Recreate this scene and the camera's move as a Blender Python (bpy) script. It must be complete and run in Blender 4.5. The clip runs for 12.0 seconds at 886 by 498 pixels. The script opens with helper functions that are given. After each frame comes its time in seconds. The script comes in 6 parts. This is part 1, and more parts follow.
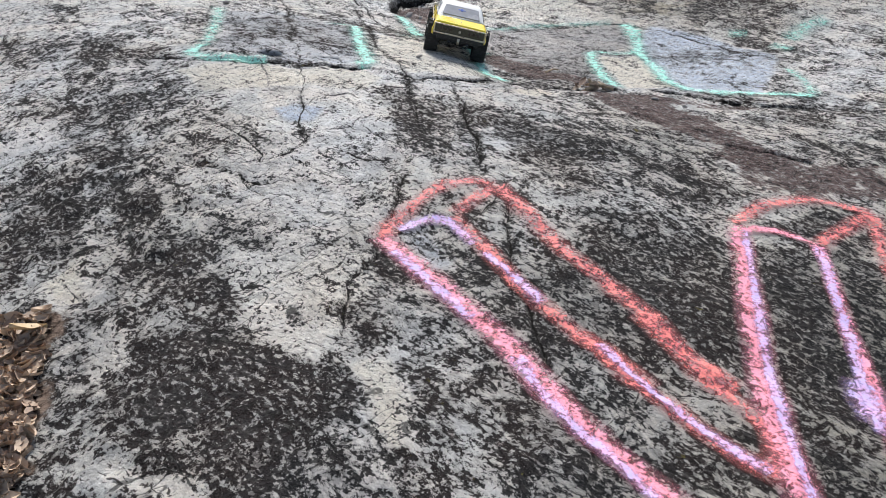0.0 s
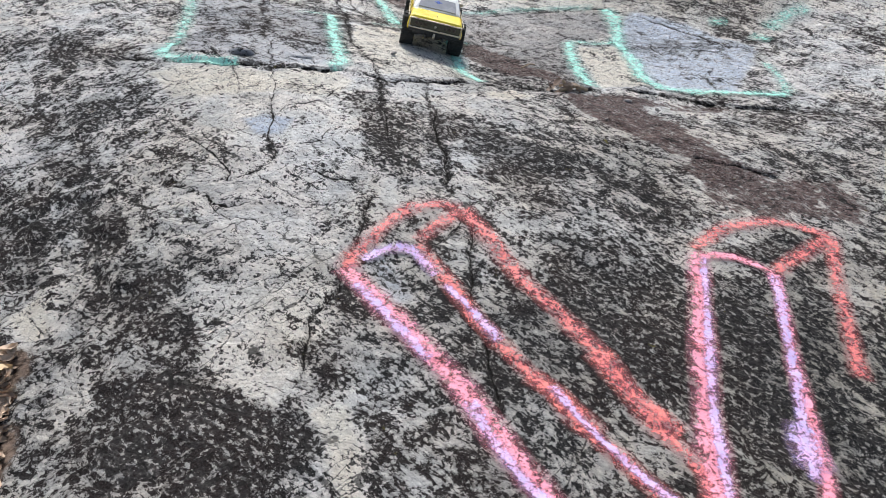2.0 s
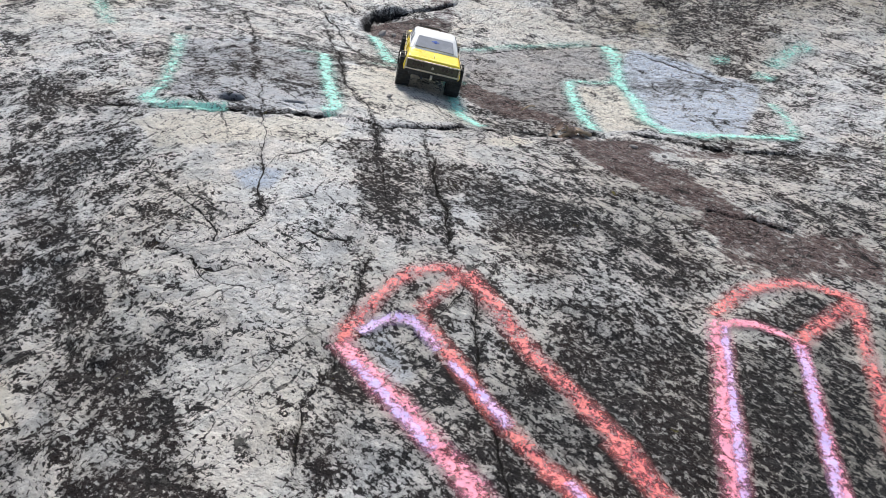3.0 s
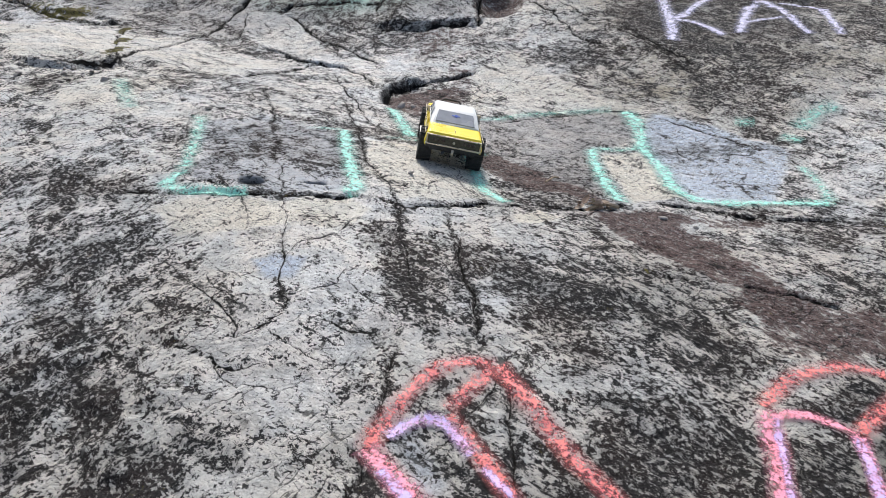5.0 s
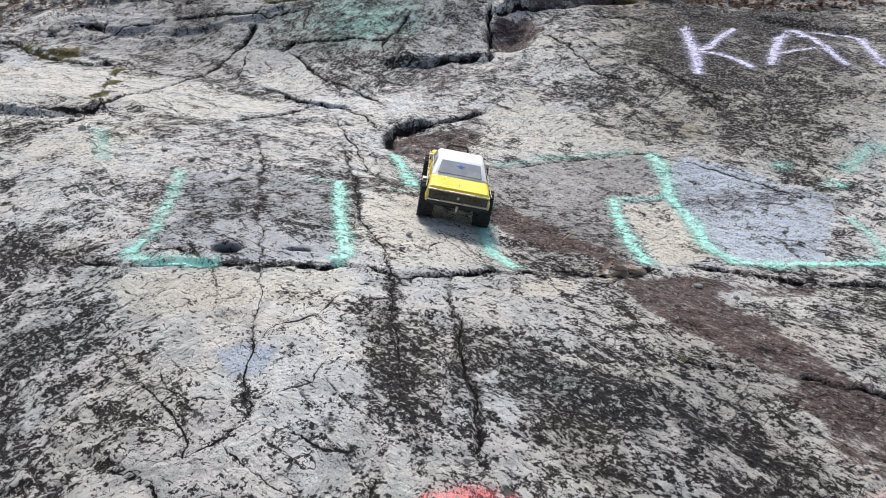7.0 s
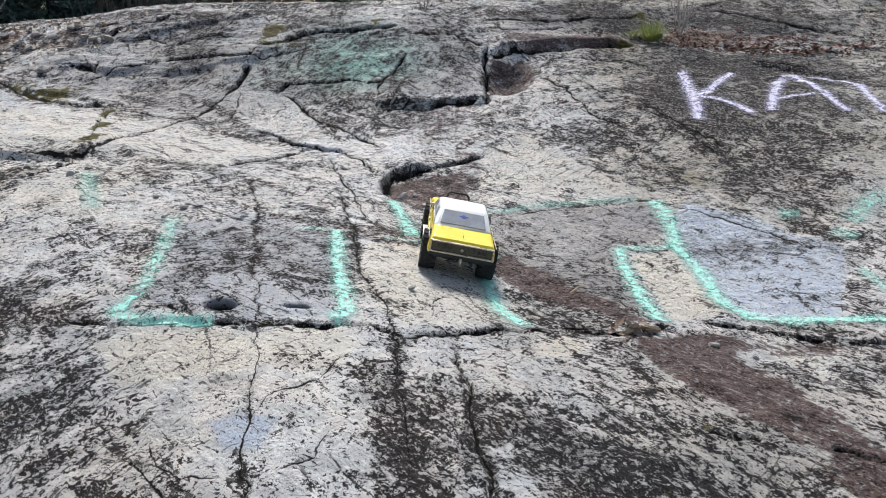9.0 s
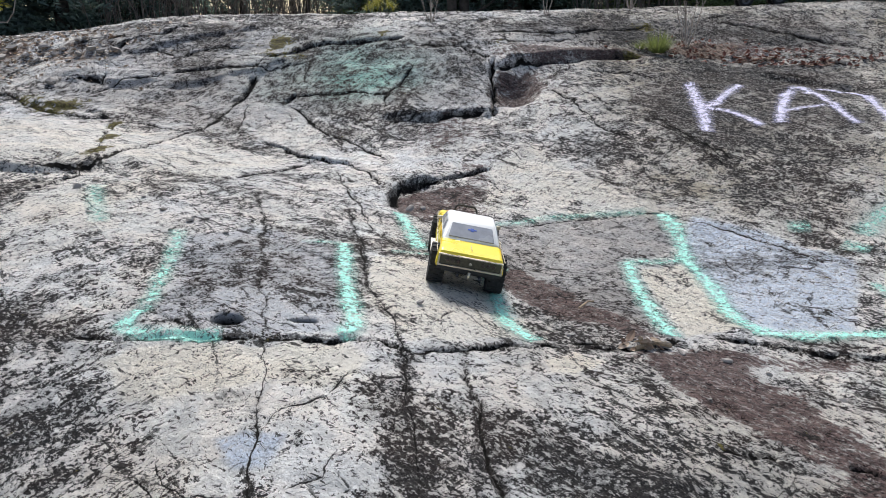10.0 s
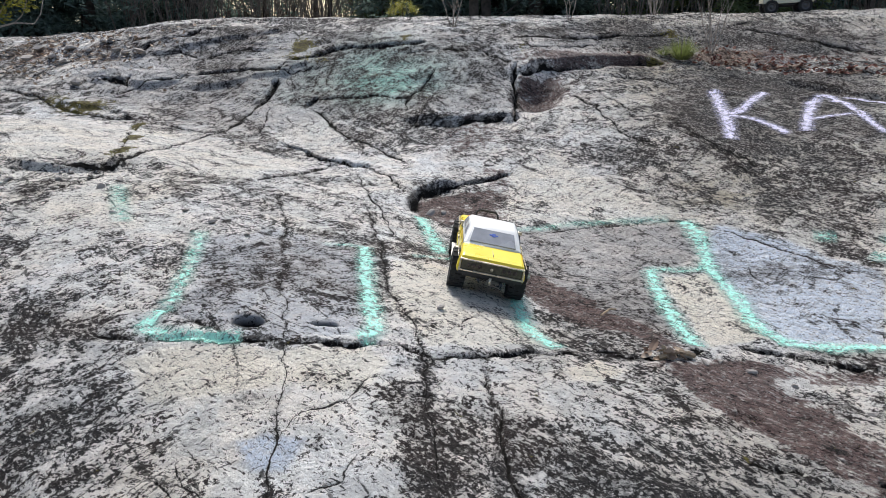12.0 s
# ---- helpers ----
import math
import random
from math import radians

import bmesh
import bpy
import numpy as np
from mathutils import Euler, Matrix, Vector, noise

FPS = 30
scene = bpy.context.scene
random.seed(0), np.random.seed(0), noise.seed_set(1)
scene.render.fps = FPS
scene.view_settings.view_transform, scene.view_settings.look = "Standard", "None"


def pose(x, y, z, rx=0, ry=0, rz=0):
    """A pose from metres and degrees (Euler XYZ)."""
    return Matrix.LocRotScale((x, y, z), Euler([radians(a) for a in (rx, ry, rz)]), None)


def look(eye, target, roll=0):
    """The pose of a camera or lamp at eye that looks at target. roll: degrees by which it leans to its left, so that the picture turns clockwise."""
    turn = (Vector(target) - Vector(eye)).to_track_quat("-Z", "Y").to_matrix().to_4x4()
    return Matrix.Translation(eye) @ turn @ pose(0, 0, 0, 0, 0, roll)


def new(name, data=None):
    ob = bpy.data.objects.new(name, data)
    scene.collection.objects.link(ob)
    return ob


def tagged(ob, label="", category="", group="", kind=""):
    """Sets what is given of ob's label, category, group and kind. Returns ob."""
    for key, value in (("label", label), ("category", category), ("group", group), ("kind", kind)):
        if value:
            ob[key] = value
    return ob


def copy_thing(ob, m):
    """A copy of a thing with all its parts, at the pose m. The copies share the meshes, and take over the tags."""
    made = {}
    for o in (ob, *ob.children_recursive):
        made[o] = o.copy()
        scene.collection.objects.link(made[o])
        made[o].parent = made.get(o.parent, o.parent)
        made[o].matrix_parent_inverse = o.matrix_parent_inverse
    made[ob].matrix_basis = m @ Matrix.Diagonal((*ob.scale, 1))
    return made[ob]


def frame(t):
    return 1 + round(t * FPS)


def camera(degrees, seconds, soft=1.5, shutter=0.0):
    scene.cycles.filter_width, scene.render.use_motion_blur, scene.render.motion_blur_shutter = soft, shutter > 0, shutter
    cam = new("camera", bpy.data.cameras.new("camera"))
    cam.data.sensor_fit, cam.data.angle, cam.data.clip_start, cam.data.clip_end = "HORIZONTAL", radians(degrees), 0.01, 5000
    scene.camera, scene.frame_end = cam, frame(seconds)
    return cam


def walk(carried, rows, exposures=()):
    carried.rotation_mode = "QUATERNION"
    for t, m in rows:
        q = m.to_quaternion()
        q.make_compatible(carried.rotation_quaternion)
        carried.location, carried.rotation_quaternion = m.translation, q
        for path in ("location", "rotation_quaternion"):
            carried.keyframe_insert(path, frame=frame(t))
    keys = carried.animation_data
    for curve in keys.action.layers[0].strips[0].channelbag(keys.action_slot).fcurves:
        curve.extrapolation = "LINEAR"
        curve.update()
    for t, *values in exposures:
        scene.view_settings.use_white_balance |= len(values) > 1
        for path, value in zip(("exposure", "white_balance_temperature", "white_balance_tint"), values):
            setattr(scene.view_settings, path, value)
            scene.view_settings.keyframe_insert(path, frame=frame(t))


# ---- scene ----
# ---------------------------------------------------------------- camera
cam = camera(60.3, 12.0, soft=0.8)
METRES, EYE, TILT, LEAN, TURN = 0.9, 0.70, -24.0, 0.0, 0.0
ROWS = [
    (0.0, 0.0000, 0.0000, 0.0000, 0.00, 0.00, 0.00),
    (0.5, -0.0006, -0.0090, 0.0150, -0.25, -1.16, 0.01),
    (1.0, 0.0261, -0.0206, 0.0742, -0.42, -2.62, -0.02),
    (1.5, 0.0365, -0.0315, 0.1190, -0.48, -3.47, -0.14),
    (2.0, 0.0578, -0.0222, 0.1681, -0.76, -3.56, -0.34),
    (2.5, 0.0325, 0.0504, 0.2230, -1.10, -2.95, -0.45),
    (3.0, 0.0341, 0.1030, 0.2609, -1.45, -1.92, -0.33),
    (5.0, 0.0202, 0.1754, 0.3388, 0.10, 2.23, 1.12),
    (5.5, 0.0439, 0.2320, 0.3546, 1.21, 2.92, 1.44),
    (6.0, 0.0969, 0.3037, 0.3860, 2.01, 3.41, 1.66),
    (6.5, 0.1119, 0.3917, 0.4234, 2.07, 3.82, 1.67),
    (7.0, 0.0733, 0.4733, 0.4849, 1.57, 4.22, 1.49),
    (7.5, 0.0485, 0.5194, 0.5156, 0.91, 4.82, 1.38),
    (9.5, 0.0216, 0.5686, 0.5586, 0.67, 7.30, 1.50),
    (10.0, 0.0146, 0.5793, 0.5648, 1.01, 7.60, 1.38),
    (10.5, 0.0037, 0.5902, 0.5662, 1.39, 7.81, 1.17),
    (11.0, 0.0051, 0.5941, 0.5707, 1.73, 7.92, 0.91),
    (11.5, 0.0083, 0.5917, 0.5660, 2.00, 7.95, 0.66),
    (12.0, 0.0019, 0.5911, 0.5677, 2.18, 7.96, 0.37),
]
walk(cam, [(t, pose(0, 0, EYE, TILT, LEAN, TURN) @ pose(METRES * x, METRES * y, METRES * z, 90 + pitch, roll, yaw)) for t, x, y, z, yaw, pitch, roll in ROWS])

# ---------------------------------------------------------------- light
world = bpy.data.worlds.new("sky")
scene.world = world
world.use_nodes = True
wn = world.node_tree
sky = wn.nodes.new("ShaderNodeTexSky")
sky.sky_type = "NISHITA"
sky.sun_disc = False
sky.sun_elevation, sky.sun_rotation = radians(49), radians(-5)
sky.air_density, sky.dust_density, sky.ozone_density = 1.0, 2.5, 1.0
haze = wn.nodes.new("ShaderNodeHueSaturation")
haze.inputs["Saturation"].default_value = 0.88
wn.links.new(sky.outputs["Color"], haze.inputs["Color"])
wn.links.new(haze.outputs["Color"], wn.nodes["Background"].inputs["Color"])
wn.nodes["Background"].inputs["Strength"].default_value = 0.15
sun_data = bpy.data.lights.new("sun", "SUN")
sun_data.energy, sun_data.angle, sun_data.color = 4.6, radians(12), (1.0, 0.98, 0.95)
sun = new("sun", sun_data)
sun.matrix_world = look((-0.9, 10.5, 12.0), (0, 0, 0))
scene.view_settings.exposure = 0.0


# ---------------------------------------------------------------- node helpers
def node_material(name, roughness=0.8, metallic=0.0):
    m = bpy.data.materials.new(name)
    m.use_nodes = True
    b = m.node_tree.nodes["Principled BSDF"]
    b.inputs["Roughness"].default_value, b.inputs["Metallic"].default_value = roughness, metallic
    return m, m.node_tree, b


def mapping(nt, scale=(1, 1, 1), turn=(0, 0, 0), coord="Object"):
    tc, mp = nt.nodes.new("ShaderNodeTexCoord"), nt.nodes.new("ShaderNodeMapping")
    # turned first, then scaled, so that a grain can run in any direction
    mp.vector_type = "TEXTURE"
    mp.inputs["Scale"].default_value = [1.0 / s for s in scale]
    mp.inputs["Rotation"].default_value = [radians(a) for a in turn]
    nt.links.new(tc.outputs[coord], mp.inputs["Vector"])
    return mp.outputs["Vector"]


def tex_noise(nt, vec, scale, detail=4.0, rough=0.55, distortion=0.0):
    n = nt.nodes.new("ShaderNodeTexNoise")
    for key, value in (("Scale", scale), ("Detail", detail), ("Roughness", rough), ("Distortion", distortion)):
        n.inputs[key].default_value = value
    nt.links.new(vec, n.inputs["Vector"])
    return n.outputs["Fac"]


def calc(nt, op, a, b=None, c=None, clamp=False):
    n = nt.nodes.new("ShaderNodeMath")
    n.operation, n.use_clamp = op, clamp
    for i, v in enumerate((a, b, c)):
        if v is None:
            continue
        if isinstance(v, (int, float)):
            n.inputs[i].default_value = v
        else:
            nt.links.new(v, n.inputs[i])
    return n.outputs[0]


def span(nt, v, lo, hi, to_lo=0.0, to_hi=1.0):
    n = nt.nodes.new("ShaderNodeMapRange")
    n.interpolation_type = "SMOOTHSTEP"
    nt.links.new(v, n.inputs["Value"])
    for key, value in (("From Min", lo), ("From Max", hi), ("To Min", to_lo), ("To Max", to_hi)):
        n.inputs[key].default_value = value
    return n.outputs[0]


def mix(nt, fac, a, b):
    n = nt.nodes.new("ShaderNodeMix")
    n.data_type = "RGBA"
    for i, v in ((0, fac), (6, a), (7, b)):
        if isinstance(v, (int, float)):
            n.inputs[i].default_value = v
        elif isinstance(v, tuple):
            n.inputs[i].default_value = (*v, 1)
        else:
            nt.links.new(v, n.inputs[i])
    return n.outputs[2]


def attribute(nt, name):
    n = nt.nodes.new("ShaderNodeAttribute")
    n.attribute_name = name
    return n.outputs["Fac"]


def relief(nt, bsdf, height, strength=0.5, distance=0.01):
    n = nt.nodes.new("ShaderNodeBump")
    n.inputs["Strength"].default_value, n.inputs["Distance"].default_value = strength, distance
    nt.links.new(height, n.inputs["Height"])
    nt.links.new(n.outputs["Normal"], bsdf.inputs["Normal"])


def plain(name, colour, roughness=0.6, metallic=0.0, vary=0.12, scale=60.0, bump=0.0):
    """A simple surface with a little mottling in tone and gloss."""
    m, nt, b = node_material(name, roughness, metallic)
    v = mapping(nt)
    n = tex_noise(nt, v, scale, 5)
    dark = tuple(c * (1 - vary) for c in colour)
    light = tuple(min(1, c * (1 + vary)) for c in colour)
    nt.links.new(mix(nt, span(nt, n, 0.3, 0.7), dark, light), b.inputs["Base Color"])
    nt.links.new(span(nt, tex_noise(nt, v, scale * 0.3, 3), 0.3, 0.7, max(0.02, roughness - 0.08), min(1, roughness + 0.1)), b.inputs["Roughness"])
    if bump:
        relief(nt, b, n, bump, 0.004)
    return m


# ---------------------------------------------------------------- materials
STONE_GREY, STONE_WARM = (0.55, 0.55, 0.54), (0.62, 0.59, 0.52)


def warp(nt, vec, scale, amount):
    """Coordinates pushed about by a slow noise."""
    n = nt.nodes.new("ShaderNodeTexNoise")
    n.inputs["Scale"].default_value, n.inputs["Detail"].default_value = scale, 3.0
    nt.links.new(vec, n.inputs["Vector"])
    m = nt.nodes.new("ShaderNodeVectorMath")
    m.operation = "MULTIPLY_ADD"
    nt.links.new(n.outputs["Color"], m.inputs[0])
    m.inputs[1].default_value = (amount, amount, amount)
    nt.links.new(vec, m.inputs[2])
    return m.outputs[0]


def net(nt, vec, scale):
    """Distance to the edges of a cell pattern."""
    v = nt.nodes.new("ShaderNodeTexVoronoi")
    v.feature = "DISTANCE_TO_EDGE"
    v.inputs["Scale"].default_value = scale
    nt.links.new(vec, v.inputs["Vector"])
    return v.outputs["Distance"]


def rock_material():
    m, nt, b = node_material("lichened_granite", 0.82)
    L = nt.links.new
    flat = mapping(nt)
    lean, cover = attribute(nt, "lean"), attribute(nt, "cover")
    broad = tex_noise(nt, flat, 3.2, 6, 0.6)
    middle = tex_noise(nt, flat, 13, 8, 0.7, 0.5)
    grain = tex_noise(nt, flat, 380, 4, 0.7)
    bent = warp(nt, flat, 4.0, 0.22)
    # the foliation runs one way on the face and the other on the western flank
    grain_a, grain_b = mapping(nt, (0.80, 1.42, 1.1), (0, 0, -48)), mapping(nt, (0.80, 1.42, 1.2), (0, 0, 56))
    grain_a, grain_b = warp(nt, grain_a, 5.0, 0.09), warp(nt, grain_b, 5.0, 0.09)
    flecks = mix(nt, lean, tex_noise(nt, grain_b, 24, 13, 0.78, 0.35), tex_noise(nt, grain_a, 24, 13, 0.78, 0.35))
    specks = mix(nt, lean, tex_noise(nt, grain_b, 60, 7, 0.68, 0.25), tex_noise(nt, grain_a, 60, 7, 0.68, 0.25))
    dots = tex_noise(nt, flat, 120, 5, 0.66, 0.2)
    chips = tex_noise(nt, mapping(nt, (0.9, 1.2, 1.0), (0, 0, -40)), 88, 6, 0.70, 0.2)
    # stone: pale grey, paler worn islands, cream stains
    cream = attribute(nt, "cream")
    stone = mix(nt, span(nt, broad, 0.38, 0.62), STONE_GREY, STONE_WARM)
    islands = calc(nt, "ADD", tex_noise(nt, bent, 14, 12, 0.74, 0.3), calc(nt, "MULTIPLY", cream, 0.06))
    stone = mix(nt, span(nt, islands, 0.44, 0.51), stone, mix(nt, span(nt, broad, 0.4, 0.6), (0.88, 0.88, 0.865), (0.90, 0.875, 0.80)))
    tint = mix(nt, span(nt, tex_noise(nt, bent, 7.0, 6, 0.65), 0.40, 0.60), (0.80, 0.82, 0.84), (0.92, 0.83, 0.775))
    stone = mix(nt, 0.42, stone, tint)
    stone = mix(nt, span(nt, chips, 0.54, 0.60, 0, 0.4), stone, (0.91, 0.885, 0.85))
    stone = mix(nt, span(nt, grain, 0.56, 0.68, 0, 0.35), stone, (0.25, 0.245, 0.24))
    stone = mix(nt, calc(nt, "MULTIPLY", cream, 0.6), stone, mix(nt, span(nt, grain, 0.45, 0.68), (0.91, 0.83, 0.67), (0.62, 0.55, 0.43)))
    grime = calc(nt, "MULTIPLY", attribute(nt, "grime"), span(nt, calc(nt, "ADD", middle, calc(nt, "MULTIPLY", broad, 0.6)), 0.66, 0.92, 0.95, 0.35))
    stone = mix(nt, grime, stone, mix(nt, span(nt, specks, 0.40, 0.60), (0.50, 0.45, 0.34), (0.24, 0.205, 0.165)))
    # thinned spray paint: blue, and a dull grey film
    thin = span(nt, specks, 0.42, 0.62, 1.0, 0.5)
    stone = mix(nt, calc(nt, "MULTIPLY", attribute(nt, "dull"), thin), stone, mix(nt, span(nt, middle, 0.4, 0.6), (0.19, 0.18, 0.19), (0.33, 0.32, 0.33)))
    stone = mix(nt, calc(nt, "MULTIPLY", attribute(nt, "blue_wash"), thin), stone, (0.63, 0.72, 0.85))
    stone = mix(nt, calc(nt, "MULTIPLY", attribute(nt, "teal_wash"), thin), stone, (0.27, 0.67, 0.56))
    # thin dark film under the lichen, with broken edges
    film = calc(nt, "ADD", cover, calc(nt, "ADD", calc(nt, "MULTIPLY", calc(nt, "SUBTRACT", middle, 0.5), 1.5), calc(nt, "MULTIPLY", calc(nt, "SUBTRACT", flecks, 0.5), 2.0)))
    film = calc(nt, "MULTIPLY", span(nt, film, 0.50, 1.15, 0, 0.88), span(nt, chips, 0.50, 0.60, 1.0, 0.42))
    stone = mix(nt, film, stone, mix(nt, span(nt, specks, 0.40, 0.62), mix(nt, span(nt, broad, 0.42, 0.58), (0.15, 0.148, 0.148), (0.16, 0.142, 0.132)), (0.055, 0.052, 0.05)))
    # brown soil film
    dirt = calc(nt, "ADD", attribute(nt, "soil"), calc(nt, "MULTIPLY", calc(nt, "SUBTRACT", calc(nt, "ADD", middle, calc(nt, "ADD", flecks, specks)), 1.5), 1.9))
    soil = calc(nt, "MULTIPLY", span(nt, dirt, 0.25, 0.65, 0, 0.93), span(nt, chips, 0.53, 0.62, 1.0, 0.6))
    earth = mix(nt, span(nt, specks, 0.38, 0.64), (0.055, 0.034, 0.031), (0.20, 0.128, 0.118))
    stone = mix(nt, soil, stone, earth)
    # dark hairlines and the jagged network that the lichen follows
    cells, small = net(nt, warp(nt, mapping(nt, (0.6, 1.7, 1.0), (0, 0, -46)), 7.0, 0.24), 4.2), net(nt, warp(nt, mapping(nt, (0.6, 1.8, 1.0), (0, 0, 44)), 16.0, 0.12), 10.0)
    gate = span(nt, tex_noise(nt, bent, 3.4, 5, 0.65), 0.49, 0.56)
    gate_small = span(nt, tex_noise(nt, bent, 6.5, 5, 0.65), 0.50, 0.56)
    fray = calc(nt, "MULTIPLY", calc(nt, "SUBTRACT", specks, 0.5), 0.20)
    line = calc(nt, "MULTIPLY", span(nt, calc(nt, "ADD", cells, fray), 0.006, 0.018, 1, 0), gate)
    line_small = calc(nt, "MULTIPLY", span(nt, calc(nt, "ADD", small, fray), 0.010, 0.026, 1, 0), gate_small)
    hair = calc(nt, "MAXIMUM", line, calc(nt, "MULTIPLY", line_small, 0.9))
    halo = calc(nt, "MAXIMUM", calc(nt, "MULTIPLY", span(nt, cells, 0.0, 0.13, 1, 0), gate), calc(nt, "MULTIPLY", span(nt, small, 0.0, 0.12, 0.6, 0), gate_small))
    # black crust of lichen, ragged at every scale
    field = calc(nt, "ADD", calc(nt, "ADD", calc(nt, "MULTIPLY", flecks, 0.40), calc(nt, "MULTIPLY", specks, 0.30)), calc(nt, "MULTIPLY", dots, 0.30))
    level = calc(nt, "SUBTRACT", 0.563, calc(nt, "MULTIPLY", cover, 0.078))
    level = calc(nt, "SUBTRACT", level, calc(nt, "MULTIPLY", halo, 0.034))
    level = calc(nt, "SUBTRACT", level, calc(nt, "MULTIPLY", calc(nt, "SUBTRACT", middle, 0.5), 0.26))
    level = calc(nt, "ADD", level, calc(nt, "MULTIPLY", calc(nt, "MAXIMUM", soil, calc(nt, "MAXIMUM", calc(nt, "MULTIPLY", attribute(nt, "dull"), 0.6), attribute(nt, "blue_wash"))), 0.055))
    over = calc(nt, "SUBTRACT", field, level)
    crust = span(nt, over, -0.003, 0.009)
    dark = mix(nt, span(nt, grain, 0.42, 0.64), mix(nt, span(nt, broad, 0.42, 0.58), (0.006, 0.006, 0.007), (0.011, 0.007, 0.007)), mix(nt, span(nt, broad, 0.42, 0.58), (0.040, 0.040, 0.042), (0.060, 0.046, 0.043)))
    dark = mix(nt, span(nt, over, 0.03, 0.10, 0, 0.8), dark, mix(nt, span(nt, chips, 0.42, 0.58), (0.05, 0.047, 0.046), (0.14, 0.13, 0.125)))
    crust = calc(nt, "MULTIPLY", crust, span(nt, chips, 0.545, 0.585, 0.97, 0.08))
    pepper = span(nt, tex_noise(nt, warp(nt, mapping(nt, (0.8, 1.5, 1.0), (0, 0, -30)), 9.0, 0.1), 95, 3, 0.55, 0.8), 0.60, 0.625, 0, 0.9)
    crust = calc(nt, "MAXIMUM", crust, pepper)
    colour = mix(nt, crust, stone, dark)
    colour = mix(nt, calc(nt, "MULTIPLY", hair, 0.85), colour, (0.03, 0.028, 0.026))
    # joints: a thin black line with dirt beside it
    crack = attribute(nt, "crack")
    off = calc(nt, "ABSOLUTE", calc(nt, "ADD", attribute(nt, "joint"), calc(nt, "MULTIPLY", calc(nt, "SUBTRACT", specks, 0.5), 0.010)))
    gap = calc(nt, "MULTIPLY", crack, calc(nt, "ADD", 0.25, span(nt, flecks, 0.36, 0.60, 0.15, 1.1)))
    slit = span(nt, calc(nt, "SUBTRACT", gap, off), -0.0006, 0.0012)
    beside = span(nt, calc(nt, "SUBTRACT", calc(nt, "MULTIPLY", crack, 3.0), calc(nt, "ADD", off, calc(nt, "MULTIPLY", calc(nt, "SUBTRACT", dots, 0.42), 0.12))), -0.001, 0.004)
    colour = mix(nt, calc(nt, "MULTIPLY", beside, 0.72), colour, (0.055, 0.046, 0.042))
    colour = mix(nt, slit, colour, (0.016, 0.014, 0.013))
    # pits: walls coloured near black, painting in the shade inside the holes
    colour = mix(nt, calc(nt, "MULTIPLY", attribute(nt, "pit"), 3.5, clamp=True), colour, (0.02, 0.018, 0.016))
    # moss and leaf mould
    moss = span(nt, calc(nt, "ADD", attribute(nt, "moss"), calc(nt, "ADD", calc(nt, "MULTIPLY", calc(nt, "SUBTRACT", middle, 0.5), 2.4), calc(nt, "MULTIPLY", calc(nt, "SUBTRACT", specks, 0.5), 1.6))), 0.5, 0.65)
    colour = mix(nt, moss, colour, mix(nt, span(nt, specks, 0.4, 0.6), (0.045, 0.036, 0.018), (0.17, 0.15, 0.045)))
    mould = span(nt, calc(nt, "ADD", attribute(nt, "litter"), calc(nt, "MULTIPLY", calc(nt, "SUBTRACT", middle, 0.5), 1.4)), 0.35, 0.6)
    colour = mix(nt, mould, colour, mix(nt, span(nt, specks, 0.4, 0.6), (0.075, 0.05, 0.038), (0.36, 0.27, 0.215)))
    L(colour, b.inputs["Base Color"])
    L(span(nt, crust, 0, 1, 0.68, 0.92), b.inputs["Roughness"])
    b.inputs["Specular IOR Level"].default_value = 0.1
    high = calc(nt, "ADD", calc(nt, "MULTIPLY", flecks, -0.9), calc(nt, "ADD", calc(nt, "MULTIPLY", specks, -0.5), calc(nt, "MULTIPLY", dots, -0.2)))
    high = calc(nt, "SUBTRACT", calc(nt, "ADD", high, calc(nt, "MULTIPLY", middle, 1.1)), calc(nt, "MULTIPLY", calc(nt, "MAXIMUM", hair, slit), 0.25))
    relief(nt, b, high, 1.0, 0.028)
    return m


def spray_material(name, colour, second, cover=1.0):
    """Spray paint that sits on the high grains, the stone showing between."""
    m, nt, b = node_material(name, 0.7)
    flat = mapping(nt)
    coarse, fine = tex_noise(nt, flat, 58, 6, 0.66, 0.6), tex_noise(nt, flat, 190, 4, 0.7)
    tone = mix(nt, span(nt, coarse, 0.35, 0.65), colour, second)
    nt.links.new(mix(nt, span(nt, fine, 0.35, 0.8, 0, 0.35), tone, tuple(c * 0.6 for c in colour)), b.inputs["Base Color"])
    edge = attribute(nt, "edge")
    grit = calc(nt, "ADD", calc(nt, "MULTIPLY", coarse, 0.58), calc(nt, "MULTIPLY", fine, 0.42))
    have = calc(nt, "SUBTRACT", calc(nt, "MULTIPLY", edge, 0.34 * cover), calc(nt, "SUBTRACT", grit, 0.285))
    spray = span(nt, have, 0.0, 0.13, 0, min(0.96, 0.5 + 0.45 * cover))
    haze = calc(nt, "MULTIPLY", calc(nt, "MULTIPLY", edge, 0.38 * cover), span(nt, coarse, 0.35, 0.6, 1.0, 0.5))
    nt.links.new(calc(nt, "MAXIMUM", spray, haze), b.inputs["Alpha"])
    relief(nt, b, grit, 0.6, 0.006)
    return m


